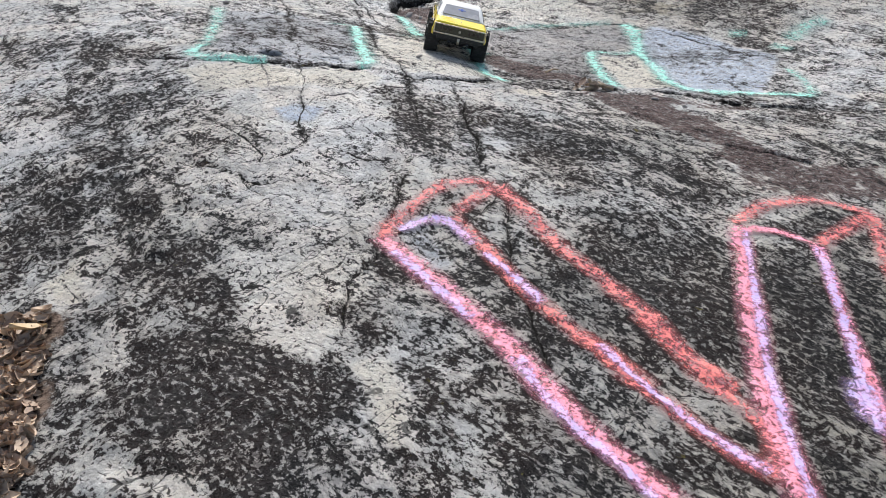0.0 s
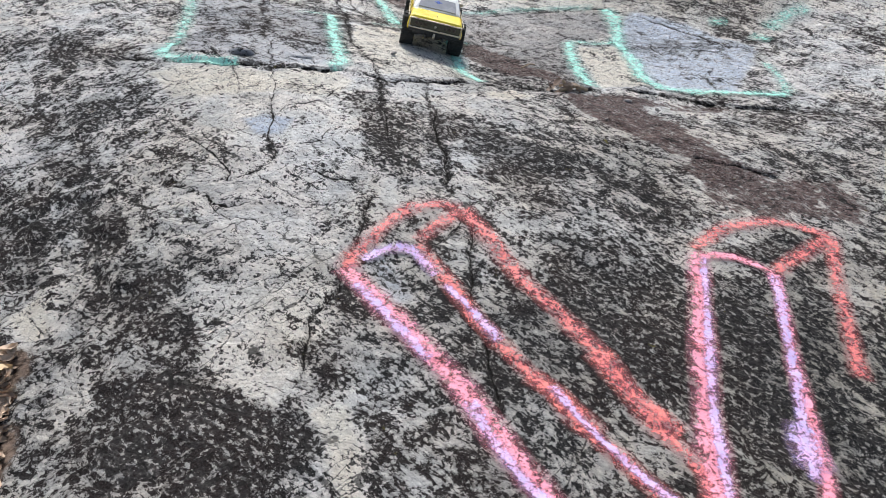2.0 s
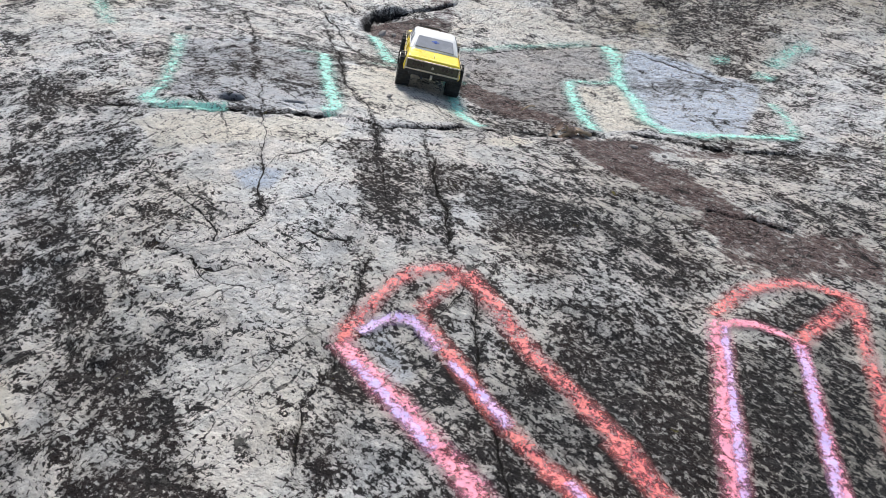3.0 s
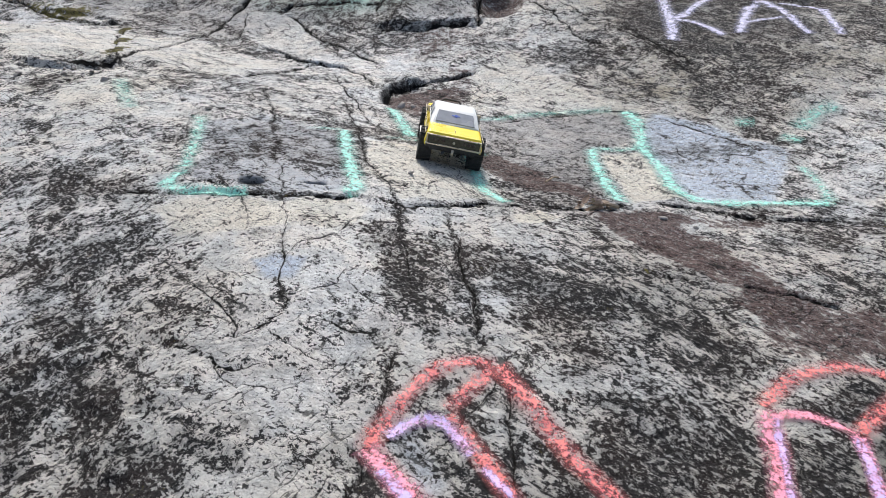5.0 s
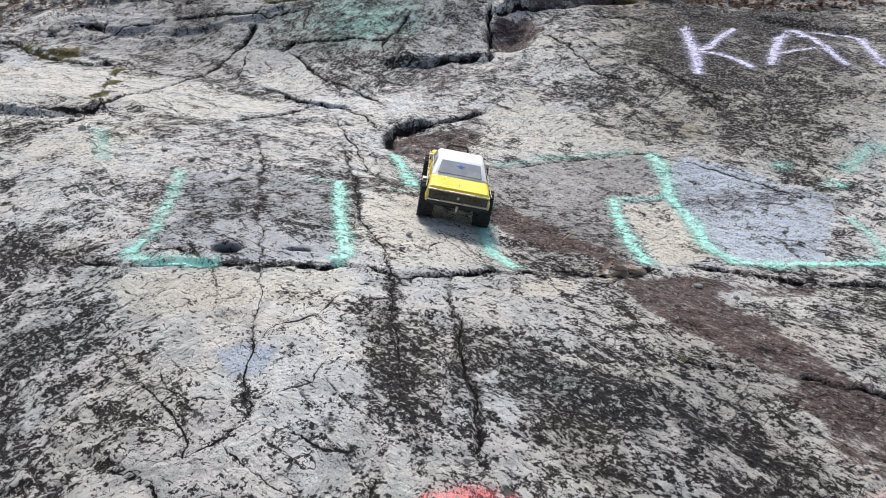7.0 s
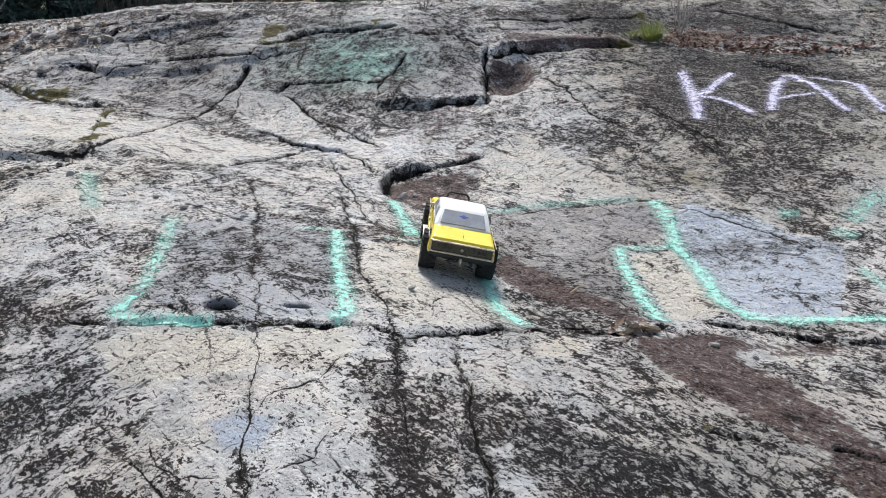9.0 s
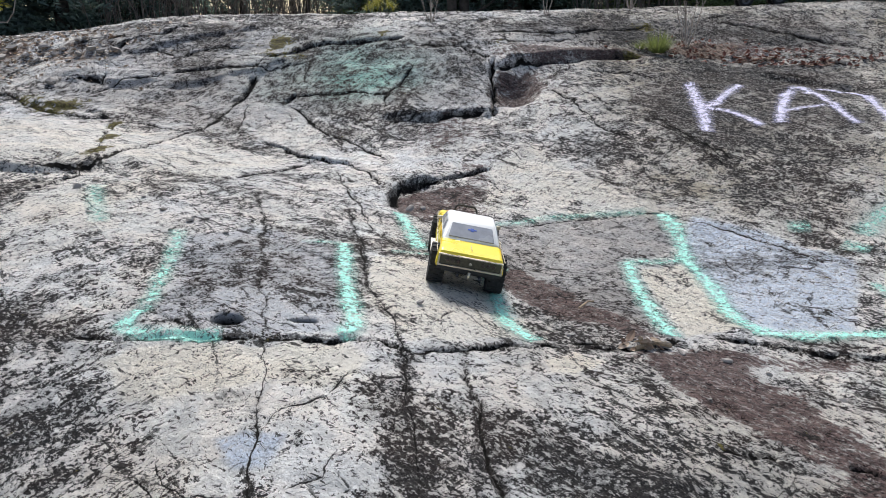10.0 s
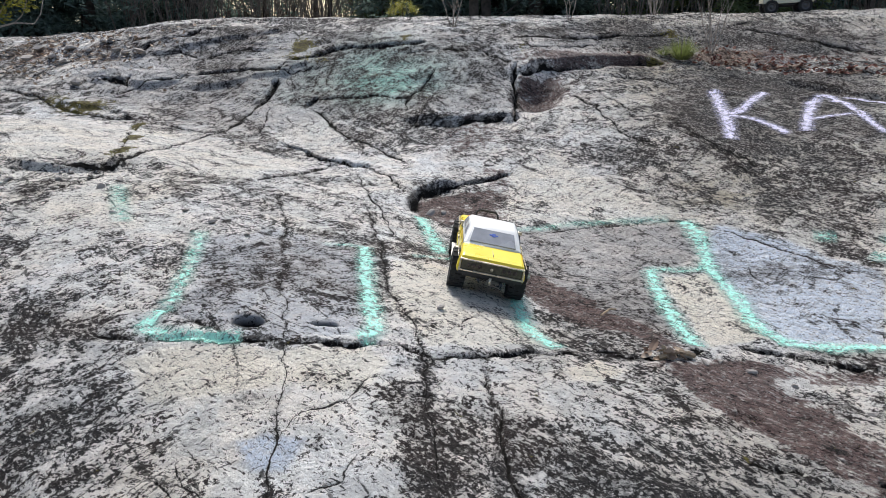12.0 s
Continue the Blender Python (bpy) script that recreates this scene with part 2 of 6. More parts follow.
ROCK = rock_material()
CORAL = spray_material("coral_spray", (0.86, 0.23, 0.20), (0.84, 0.21, 0.25), 0.86)
PINK = spray_material("pink_spray", (0.91, 0.37, 0.50), (0.88, 0.24, 0.29), 0.97)
LILAC = spray_material("lilac_spray", (0.58, 0.48, 0.84), (0.78, 0.42, 0.68), 1.0)
WHITE = spray_material("white_spray", (0.64, 0.62, 0.87), (0.76, 0.75, 0.90), 0.9)
TEAL = [spray_material("teal_spray_" + n, (0.29, 0.72, 0.60), (0.43, 0.78, 0.69), c) for n, c in (("faint", 0.66), ("worn", 0.76), ("full", 0.90))]
BODY_YELLOW = plain("yellow_shell", (0.82, 0.64, 0.045), 0.3, 0, 0.04, 20)
ROOF_WHITE = plain("white_shell", (0.72, 0.73, 0.72), 0.42, 0, 0.04, 30)
WINDOW_GREY = plain("grey_window", (0.29, 0.305, 0.335), 0.22, 0, 0.1, 30)
BADGE_BLUE = plain("blue_decal", (0.03, 0.10, 0.50), 0.4, 0, 0.1, 80)
DECAL_RED = plain("orange_decal", (0.75, 0.22, 0.05), 0.4, 0, 0.1, 80)
CHROME = plain("chrome", (0.58, 0.52, 0.41), 0.3, 1.0, 0.08, 90)
PANEL = plain("tail_panel", (0.075, 0.068, 0.045), 0.4, 0.3, 0.2, 120)
LAMP_RED = plain("lamp_lens", (0.06, 0.040, 0.03), 0.3, 0, 0.15, 200)
BLACK_PLASTIC = plain("black_plastic", (0.022, 0.022, 0.023), 0.5, 0, 0.2, 150)
RUBBER = plain("tyre_rubber", (0.021, 0.021, 0.021), 0.8, 0, 0.25, 120, 0.3)
RIM_METAL = plain("rim_metal", (0.10, 0.10, 0.105), 0.4, 0.7, 0.15, 100)
STEP_METAL = plain("tread_plate", (0.42, 0.40, 0.38), 0.38, 0.8, 0.3, 260, 0.5)
CREAM_SHELL = plain("cream_shell", (0.66, 0.63, 0.48), 0.4, 0, 0.05, 20)
BARK = plain("bark", (0.075, 0.062, 0.052), 0.9, 0, 0.5, 18, 0.8)
BRUSH_BARK = plain("brush_twig", (0.17, 0.14, 0.12), 0.9, 0, 0.4, 40)
PALE_BARK = plain("pale_twig", (0.40, 0.34, 0.29), 0.85, 0, 0.3, 60)
STICK = plain("dry_stick", (0.34, 0.26, 0.17), 0.85, 0, 0.35, 70, 0.4)


def leaf_material(name, low, high, rough=0.6, through_light=0.0):
    m, nt, b = node_material(name, rough)
    g = nt.nodes.new("ShaderNodeNewGeometry")
    n = tex_noise(nt, mapping(nt), 40, 4)
    f = calc(nt, "ADD", calc(nt, "MULTIPLY", g.outputs["Random Per Island"], 0.75), calc(nt, "MULTIPLY", n, 0.3), clamp=True)
    tone = mix(nt, f, low, high)
    nt.links.new(tone, b.inputs["Base Color"])
    if through_light:
        t, mixer = nt.nodes.new("ShaderNodeBsdfTranslucent"), nt.nodes.new("ShaderNodeMixShader")
        nt.links.new(tone, t.inputs["Color"])
        mixer.inputs[0].default_value = through_light
        nt.links.new(b.outputs[0], mixer.inputs[1])
        nt.links.new(t.outputs[0], mixer.inputs[2])
        nt.links.new(mixer.outputs[0], nt.nodes["Material Output"].inputs["Surface"])
    return m


NEEDLES = leaf_material("dark_needles", (0.10, 0.14, 0.125), (0.22, 0.30, 0.245), 0.6, 0.6)
NEEDLES_LIGHT = leaf_material("light_needles", (0.08, 0.12, 0.05), (0.18, 0.22, 0.09), 0.6, 0.45)
SEEDLING = leaf_material("yellow_needles", (0.22, 0.22, 0.03), (0.42, 0.40, 0.08), 0.6, 0.35)
GRASS = leaf_material("grass_blades", (0.11, 0.15, 0.04), (0.32, 0.36, 0.12), 0.6, 0.35)
DEAD_LEAF = leaf_material("dead_leaves", (0.13, 0.07, 0.045), (0.68, 0.53, 0.39), 0.7)
RED_LEAF = leaf_material("russet_leaves", (0.12, 0.035, 0.03), (0.34, 0.15, 0.10), 0.7)
BIG_LEAF = leaf_material("tan_leaf", (0.50, 0.36, 0.20), (0.58, 0.44, 0.26), 0.65)
PEBBLE = leaf_material("loose_stone", (0.11, 0.10, 0.095), (0.38, 0.35, 0.32), 0.9)


# ---------------------------------------------------------------- relief of the outcrop
LICHEN_FAR = [
    (1.61, 4.48, 0.39, 0.39, 0.3),
    (-0.90, 4.45, 0.21, 0.30, 0.25),
    (-0.68, 4.83, 0.25, 0.19, 0.15),
    (0.56, 5.01, 0.31, 0.13, 0.2),
    (2.03, 5.65, 0.50, 0.17, 0.4),
    (0.82, 5.74, 0.43, 0.17, 0.3),
    (0.03, 5.45, 0.24, 0.23, 0.3),
    (-1.71, 5.73, 0.45, 0.22, 0.2),
]
PALE_FAR = [
    (0.06, 5.07, 0.16, 0.23, -0.3),
    (-2.53, 5.26, 0.21, 0.17, -0.3),
    (-2.20, 5.39, 0.22, 0.12, -0.3),
    (-1.91, 5.34, 0.17, 0.07, -0.4),
]
GRIT = [(0.34, 2.9, 0.08, 0.2), (0.45, 2.6, 0.08, 0.1), (0.62, 2.25, 0.09, 0.12), (0.70, 1.95, 0.08, 0.16), (0.76, 1.72, 0.1, 0.1), (0.9, 2.35, 0.12, 0.06)]
SOIL = [
    (0.40, 4.97, 0.14, 0.13, 1),
    (0.56, 5.28, 0.20, 0.07, 1),
    (0.90, 5.33, 0.23, 0.08, 1),
    (0.38, 5.00, 0.11, 0.11, 0.9),
    (0.02, 4.68, 0.12, 0.08, 0.6),
    (-0.01, 4.52, 0.14, 0.12, 0.6),
    (0.63, 5.33, 0.23, 0.06, 0.8),
    (1.00, 5.35, 0.24, 0.07, 0.9),
    (1.79, 5.46, 0.40, 0.08, 0.8),
]
TEAL_WASH = [
    (-0.53, 5.21, 0.27, 0.18, 0.9),
    (-0.61, 5.35, 0.21, 0.20, 0.7),
    (-0.45, 5.10, 0.13, 0.04, 1),
    (-0.26, 5.11, 0.13, 0.11, 0.6),
]
LITTER = [
    (-0.66, 1.03, 0.04, 0.11, 1),
    (-0.60, 0.89, 0.03, 0.09, 1),
    (-0.56, 0.78, 0.02, 0.03, 1),
    (-2.81, 5.77, 0.24, 0.25, 0.55),
    (-2.42, 5.65, 0.32, 0.21, 0.5),
    (1.55, 5.45, 0.24, 0.09, 0.9),
    (1.88, 5.34, 0.22, 0.05, 0.7),
    (2.15, 5.19, 0.22, 0.04, 0.6),
]
MOSS = [
    (-1.05, 5.65, 0.08, 0.11, 1),
    (-1.00, 5.48, 0.11, 0.04, 0.8),
    (-0.40, 5.63, 0.05, 0.06, 0.8),
    (-2.12, 4.89, 0.15, 0.09, 1),
    (-2.34, 4.98, 0.08, 0.06, 0.7),
    (-1.42, 3.77, 0.03, 0.09, 1.1),
    (-1.55, 4.15, 0.03, 0.09, 1.1),
    (-1.69, 4.54, 0.03, 0.09, 1.1),
    (1.07, 5.35, 0.08, 0.06, 0.9),
    (1.27, 5.76, 0.07, 0.04, 0.8),
    (0.31, 5.39, 0.03, 0.06, 0.6),
]
# zones of the surface, as outlines in plan: what they change, to what value, how soft the edge is
ZONES = []


def zone(layer, value, soft, *outline):
    ZONES.append((layer, value, soft, outline))


zone("cover", 1.22, 0.03, (-0.50, 1.04), (-0.44, 1.06), (-0.33, 1.05), (-0.25, 0.98), (-0.17, 0.99), (-0.13, 0.92), (-0.14, 0.84), (-0.18, 0.81), (-0.27, 0.82), (-0.38, 0.87), (-0.47, 0.93))
# western shoulder: lichen, plus the shade of its steep slope put into cover
zone("cover", 1.15, 0.03, (-0.96, 1.57), (-0.83, 1.64), (-0.65, 1.53), (-0.59, 1.44), (-0.66, 1.41), (-0.60, 1.33), (-0.67, 1.26), (-0.82, 1.29))
zone("cover", 1.1, 0.02, (-0.54, 1.35), (-0.48, 1.37), (-0.43, 1.34), (-0.46, 1.25), (-0.53, 1.20), (-0.59, 1.24))
zone("cover", 0.62, 0.03, (-0.64, 1.52), (-0.74, 1.41), (-0.67, 1.31), (-0.60, 1.32), (-0.56, 1.46))
zone("cover", 0.16, 0.03, (-0.40, 1.27), (-0.28, 1.31), (-0.15, 1.30), (-0.13, 1.19), (-0.17, 1.09), (-0.18, 0.98), (-0.25, 1.00), (-0.32, 1.07), (-0.37, 1.16))
zone("cover", 0.12, 0.02, (-0.14, 0.98), (-0.08, 0.99), (-0.06, 0.92), (-0.05, 0.81), (-0.06, 0.80), (-0.10, 0.84), (-0.12, 0.91))
zone("cover", 0.1, 0.012, (-0.56, 1.08), (-0.51, 1.07), (-0.48, 0.99), (-0.52, 0.96))
zone("cover", 0.05, 0.012, (-0.71, 1.22), (-0.67, 1.27), (-0.62, 1.17), (-0.65, 1.15))
zone("cover", 0.36, 0.03, (-0.61, 1.55), (-0.52, 1.59), (-0.40, 1.55), (-0.22, 1.52), (-0.11, 1.49), (-0.12, 1.36), (-0.20, 1.37), (-0.34, 1.40), (-0.46, 1.44))
zone("cover", 0.15, 0.02, (-0.48, 0.82), (-0.41, 0.81), (-0.38, 0.76), (-0.40, 0.74), (-0.45, 0.75))
zone("cover", 0.2, 0.02, (-0.36, 0.77), (-0.32, 0.78), (-0.28, 0.76), (-0.28, 0.73), (-0.35, 0.74))
zone("cover", 0.95, 0.03, (-0.28, 0.81), (-0.17, 0.81), (-0.10, 0.76), (-0.13, 0.74), (-0.27, 0.73))
zone("cover", 0.75, 0.03, (-0.11, 0.81), (0.01, 0.87), (0.09, 0.86), (0.13, 0.77), (0.08, 0.74), (-0.09, 0.73))
zone("cover", 0.85, 0.03, (0.02, 1.17), (0.10, 1.00), (0.17, 0.86), (0.23, 0.76), (0.37, 0.77), (0.33, 0.88), (0.24, 1.07), (0.17, 1.24))
zone("cover", 1.05, 0.03, (0.24, 1.22), (0.32, 1.22), (0.42, 1.04), (0.48, 1.07), (0.55, 1.32), (0.44, 1.38), (0.32, 1.34))
zone("cover", 1.05, 0.03, (0.63, 1.37), (0.73, 1.39), (0.66, 1.05), (0.56, 0.79), (0.48, 0.78), (0.52, 0.97))
zone("cover", 1.12, 0.02, (0.66, 1.49), (0.82, 1.58), (0.94, 1.55), (0.76, 1.42), (0.67, 1.46))
zone("cover", 1.12, 0.03, (0.79, 1.40), (0.90, 1.48), (0.77, 1.15), (0.65, 0.91), (0.69, 1.06))
zone("cover", 0.95, 0.03, (0.38, 0.93), (0.47, 0.97), (0.46, 0.83), (0.40, 0.78), (0.40, 0.85))
zone("cover", 0.92, 0.04, (0.15, 1.93), (0.37, 2.05), (0.50, 1.81), (0.65, 1.69), (0.57, 1.47), (0.46, 1.53), (0.27, 1.54), (0.19, 1.65))
zone("cover", 1.02, 0.04, (0.27, 1.50), (0.45, 1.51), (0.56, 1.41), (0.50, 1.18), (0.42, 1.27), (0.34, 1.38))
zone("cover", 0.35, 0.03, (-0.44, 1.90), (-0.35, 1.90), (-0.32, 1.76), (-0.38, 1.63), (-0.44, 1.55), (-0.51, 1.62), (-0.51, 1.79))
zone("cover", 0.45, 0.03, (-0.29, 1.59), (-0.15, 1.65), (-0.05, 1.55), (-0.09, 1.44), (-0.17, 1.40), (-0.26, 1.47))
# outer edge of that shoulder, its slope shade again darkened in through cover
zone("cover", 1.02, 0.04, (-0.99, 1.94), (-0.79, 1.92), (-0.68, 1.64), (-0.70, 1.51), (-0.76, 1.42))
zone("cover", 1.1, 0.02, (-0.72, 1.50), (-0.62, 1.51), (-0.56, 1.43), (-0.58, 1.38), (-0.65, 1.42))
zone("cover", 1.05, 0.02, (-0.54, 1.29), (-0.46, 1.36), (-0.40, 1.32), (-0.44, 1.23), (-0.51, 1.22))
zone("cover", 0.2, 0.02, (-0.55, 1.42), (-0.45, 1.39), (-0.46, 1.36), (-0.36, 1.28), (-0.37, 1.26), (-0.47, 1.36))
zone("cover", 0.12, 0.015, (-0.67, 1.24), (-0.63, 1.23), (-0.59, 1.15), (-0.63, 1.16))
zone("cover", 0.92, 0.05, (-1.14, 2.41), (-0.87, 2.34), (-0.77, 2.26), (-0.70, 2.05), (-0.66, 1.89), (-0.68, 1.78), (-0.80, 1.79))
zone("cover", 0.12, 0.03, (-0.76, 2.16), (-0.68, 2.21), (-0.42, 2.25), (-0.25, 2.28), (-0.17, 2.23), (-0.22, 2.08), (-0.36, 2.08), (-0.53, 2.00), (-0.65, 2.04))
zone("cover", 0.25, 0.03, (-0.61, 1.99), (-0.49, 2.06), (-0.40, 2.06), (-0.34, 1.78), (-0.47, 1.78), (-0.56, 1.90))
zone("cover", 0.2, 0.03, (-0.28, 2.02), (-0.16, 2.01), (-0.13, 1.82), (-0.17, 1.79), (-0.29, 1.78), (-0.28, 1.90))
zone("cover", 0.78, 0.03, (-0.16, 2.23), (-0.10, 2.23), (-0.06, 1.98), (-0.06, 1.80), (-0.12, 1.79), (-0.13, 1.97))
zone("cover", 0.85, 0.02, (-0.39, 2.17), (-0.28, 2.16), (-0.17, 2.11), (-0.16, 2.06), (-0.27, 2.10), (-0.36, 2.10))
zone("cover", 0.35, 0.03, (-0.06, 2.23), (0.02, 2.22), (0.04, 1.97), (0.01, 1.80), (-0.04, 1.80), (-0.06, 1.98))
zone("cover", 0.2, 0.02, (-0.25, 2.97), (0.10, 3.04), (0.15, 2.68), (0.21, 2.46), (0.03, 2.33), (-0.10, 2.31), (-0.21, 2.56))
zone("cover", 0.15, 0.012, (0.62, 3.05), (0.78, 3.10), (0.80, 2.85), (0.79, 2.60), (0.60, 2.51), (0.61, 2.80))
zone("cover", 0.1, 0.012, (0.21, 2.28), (0.30, 2.37), (0.36, 2.33), (0.28, 2.24), (0.22, 2.23))
zone("cover", 0.3, 0.03, (0.06, 2.28), (0.17, 2.19), (0.39, 2.23), (0.48, 2.02), (0.45, 1.89), (0.27, 1.91), (0.14, 2.01))
zone("cover", 0.25, 0.03, (0.60, 2.26), (0.79, 2.29), (0.89, 2.20), (0.96, 2.34), (0.84, 2.41), (0.68, 2.37))
zone("cover", 0.18, 0.02, (0.18, 4.20), (0.40, 4.32), (0.57, 4.06), (0.73, 3.75), (0.89, 3.57), (0.64, 3.62), (0.33, 3.61), (0.14, 3.66))
zone("cover", 0.12, 0.02, (-2.48, 4.69), (-2.27, 4.81), (-1.69, 4.51), (-1.31, 4.33), (-1.29, 3.68), (-1.63, 3.63), (-1.79, 3.54))
zone("cover", 0.22, 0.03, (-1.55, 4.25), (-1.25, 4.40), (-0.71, 4.19), (-0.89, 3.62), (-1.20, 3.62))
zone("cover", 0.45, 0.04, (-1.12, 3.35), (-1.28, 2.82), (-1.22, 2.53), (-0.92, 2.37), (-0.73, 2.41), (-0.81, 2.86))
zone("cover", 0.62, 0.04, (-0.94, 3.57), (-0.63, 3.75), (-0.29, 3.35), (-0.24, 3.09), (-0.63, 3.00), (-0.85, 3.14))
zone("cover", 1.2, 0.14, (1.07, 4.01), (1.42, 4.10), (1.78, 4.02), (1.36, 3.14), (1.21, 3.37), (1.12, 3.71))
zone("cover", 1.13, 0.14, (0.95, 5.08), (1.59, 5.44), (2.32, 5.13), (1.80, 4.07), (1.43, 4.13), (1.04, 4.27))
zone("cover", 0.68, 0.05, (0.31, 4.99), (0.55, 5.13), (0.90, 4.58), (1.08, 3.96), (0.91, 3.60), (0.66, 3.98), (0.46, 4.36))
zone("cover", 0.3, 0.03, (-1.16, 4.96), (-0.84, 4.90), (-0.53, 4.42), (-0.35, 4.25), (-0.36, 4.05), (-0.74, 4.33), (-1.01, 4.55))
zone("cover", 0.25, 0.02, (-0.36, 4.39), (-0.12, 4.46), (-0.08, 4.25), (-0.24, 4.17))
zone("cover", 1.0, 0.03, (-1.61, 3.22), (-1.51, 3.44), (-1.41, 3.33), (-1.39, 3.01), (-1.29, 2.75), (-1.32, 2.71))
zone("dull", 0.5, 0.1, (-2.41, 5.99), (-1.61, 5.94), (-0.16, 5.78), (0.25, 5.59), (0.22, 4.79), (-0.65, 4.90), (-1.24, 4.56), (-1.77, 4.80), (-2.42, 5.13))
zone("dull", 0.5, 0.1, (0.36, 5.71), (1.38, 5.98), (2.60, 5.78), (2.38, 5.30), (1.60, 5.50), (0.93, 5.50), (0.40, 5.32))
zone("dull", 0.35, 0.1, (0.95, 5.08), (1.57, 5.38), (2.27, 5.07), (1.79, 4.06), (1.44, 4.15), (1.05, 4.29))
zone("blue_wash", 0.3, 0.02, (-0.70, 2.34), (-0.74, 2.64), (-0.80, 2.88), (-0.65, 3.09), (-0.35, 3.02), (-0.24, 2.34), (-0.40, 2.29), (-0.51, 2.27), (-0.57, 2.30))
zone("blue_wash", 0.85, 0.02, (0.80, 3.18), (0.92, 3.50), (1.13, 3.33), (1.33, 3.08), (1.09, 2.60), (0.88, 2.56), (0.83, 2.58), (0.78, 2.71))
zone("dull", 0.6, 0.02, (0.21, 3.58), (0.82, 3.53), (0.78, 3.20), (0.57, 3.12), (0.54, 2.58), (0.41, 2.63), (0.23, 3.08), (0.12, 3.08), (0.06, 3.40))
zone("dull", 0.4, 0.03, (-0.70, 2.34), (-0.74, 2.64), (-0.80, 2.88), (-0.65, 3.09), (-0.35, 3.02), (-0.24, 2.34), (-0.40, 2.29), (-0.51, 2.27), (-0.57, 2.30))
zone("blue_wash", 0.8, 0.012, (-0.43, 1.91), (-0.38, 1.93), (-0.31, 1.94), (-0.32, 1.85), (-0.40, 1.85))
zone("dull", 0.4, 0.012, (-0.43, 1.91), (-0.38, 1.93), (-0.31, 1.94), (-0.32, 1.85), (-0.40, 1.85))
zone("blue_wash", 0.5, 0.015, (-0.09, 1.39), (-0.04, 1.41), (0.02, 1.26), (-0.02, 1.24))
zone("cream", 0.8, 0.02, (-0.25, 2.95), (0.10, 3.03), (0.15, 2.68), (0.21, 2.46), (0.03, 2.33), (-0.10, 2.31), (-0.21, 2.56))
zone("cream", 0.9, 0.012, (0.62, 3.05), (0.78, 3.10), (0.80, 2.85), (0.79, 2.60), (0.60, 2.51), (0.61, 2.80))
zone("cream", 0.85, 0.02, (-0.76, 2.16), (-0.68, 2.21), (-0.42, 2.25), (-0.25, 2.28), (-0.17, 2.23), (-0.23, 2.10), (-0.36, 2.11), (-0.55, 2.05), (-0.65, 2.04))
zone("cream", 0.9, 0.012, (0.21, 2.28), (0.30, 2.37), (0.36, 2.33), (0.28, 2.24), (0.22, 2.23))
zone("cream", 0.5, 0.03, (0.18, 4.20), (0.40, 4.32), (0.57, 4.06), (0.73, 3.75), (0.89, 3.57), (0.64, 3.62), (0.33, 3.61), (0.14, 3.66))
zone("cream", 0.45, 0.05, (-2.48, 4.69), (-1.69, 4.51), (-1.25, 4.40), (-0.71, 4.19), (-0.89, 3.62), (-1.28, 2.82), (-1.44, 2.92))
zone("cream", 0.9, 0.02, (-0.14, 0.98), (-0.08, 0.99), (-0.06, 0.92), (-0.05, 0.81), (-0.06, 0.80), (-0.10, 0.84), (-0.12, 0.91))
zone("cream", 0.9, 0.012, (-0.71, 1.22), (-0.67, 1.27), (-0.62, 1.17), (-0.65, 1.15))
zone("cream", 0.35, 0.05, (-0.40, 1.27), (-0.14, 1.30), (-0.13, 1.19), (-0.17, 1.09), (-0.18, 0.98), (-0.25, 1.00), (-0.32, 1.07))
zone("cream", 0.5, 0.03, (-0.55, 1.42), (-0.45, 1.39), (-0.46, 1.36), (-0.36, 1.28), (-0.37, 1.26), (-0.47, 1.36))
zone("soil", 0.95, 0.02, (0.13, 3.09), (0.23, 3.08), (0.37, 2.80), (0.49, 2.58), (0.53, 2.46), (0.45, 2.49), (0.30, 2.66), (0.19, 2.79))
zone("soil", 0.9, 0.03, (0.48, 2.37), (0.58, 2.45), (0.79, 2.45), (0.76, 2.36), (0.64, 2.27), (0.55, 2.15), (0.47, 2.23))
zone("soil", 1.0, 0.05, (0.43, 2.38), (0.59, 2.34), (0.77, 2.19), (0.82, 1.97), (0.97, 1.82), (0.86, 1.61), (0.79, 1.74), (0.70, 1.89), (0.61, 2.03), (0.52, 2.17))
zone("soil", 0.7, 0.03, (0.71, 2.14), (0.82, 2.07), (0.73, 1.90), (0.67, 1.93))
zone("soil", 0.55, 0.03, (0.78, 2.43), (1.01, 2.43), (0.96, 2.34), (0.77, 2.32))
zone("soil", 0.75, 0.04, (0.67, 2.05), (0.77, 1.86), (0.95, 1.84), (1.15, 1.83), (1.06, 1.66), (1.00, 1.67), (0.85, 1.67), (0.70, 1.62), (0.68, 1.84))
zone("soil", 0.85, 0.02, (-0.22, 3.79), (-0.10, 3.98), (0.12, 3.97), (0.12, 3.62), (-0.07, 3.53), (-0.19, 3.54))
zone("soil", 0.5, 0.03, (0.05, 4.21), (0.19, 4.22), (0.15, 3.66), (0.11, 3.65))
zone("soil", 0.85, 0.02, (0.29, 5.14), (0.51, 5.13), (0.51, 4.96), (0.31, 5.02))
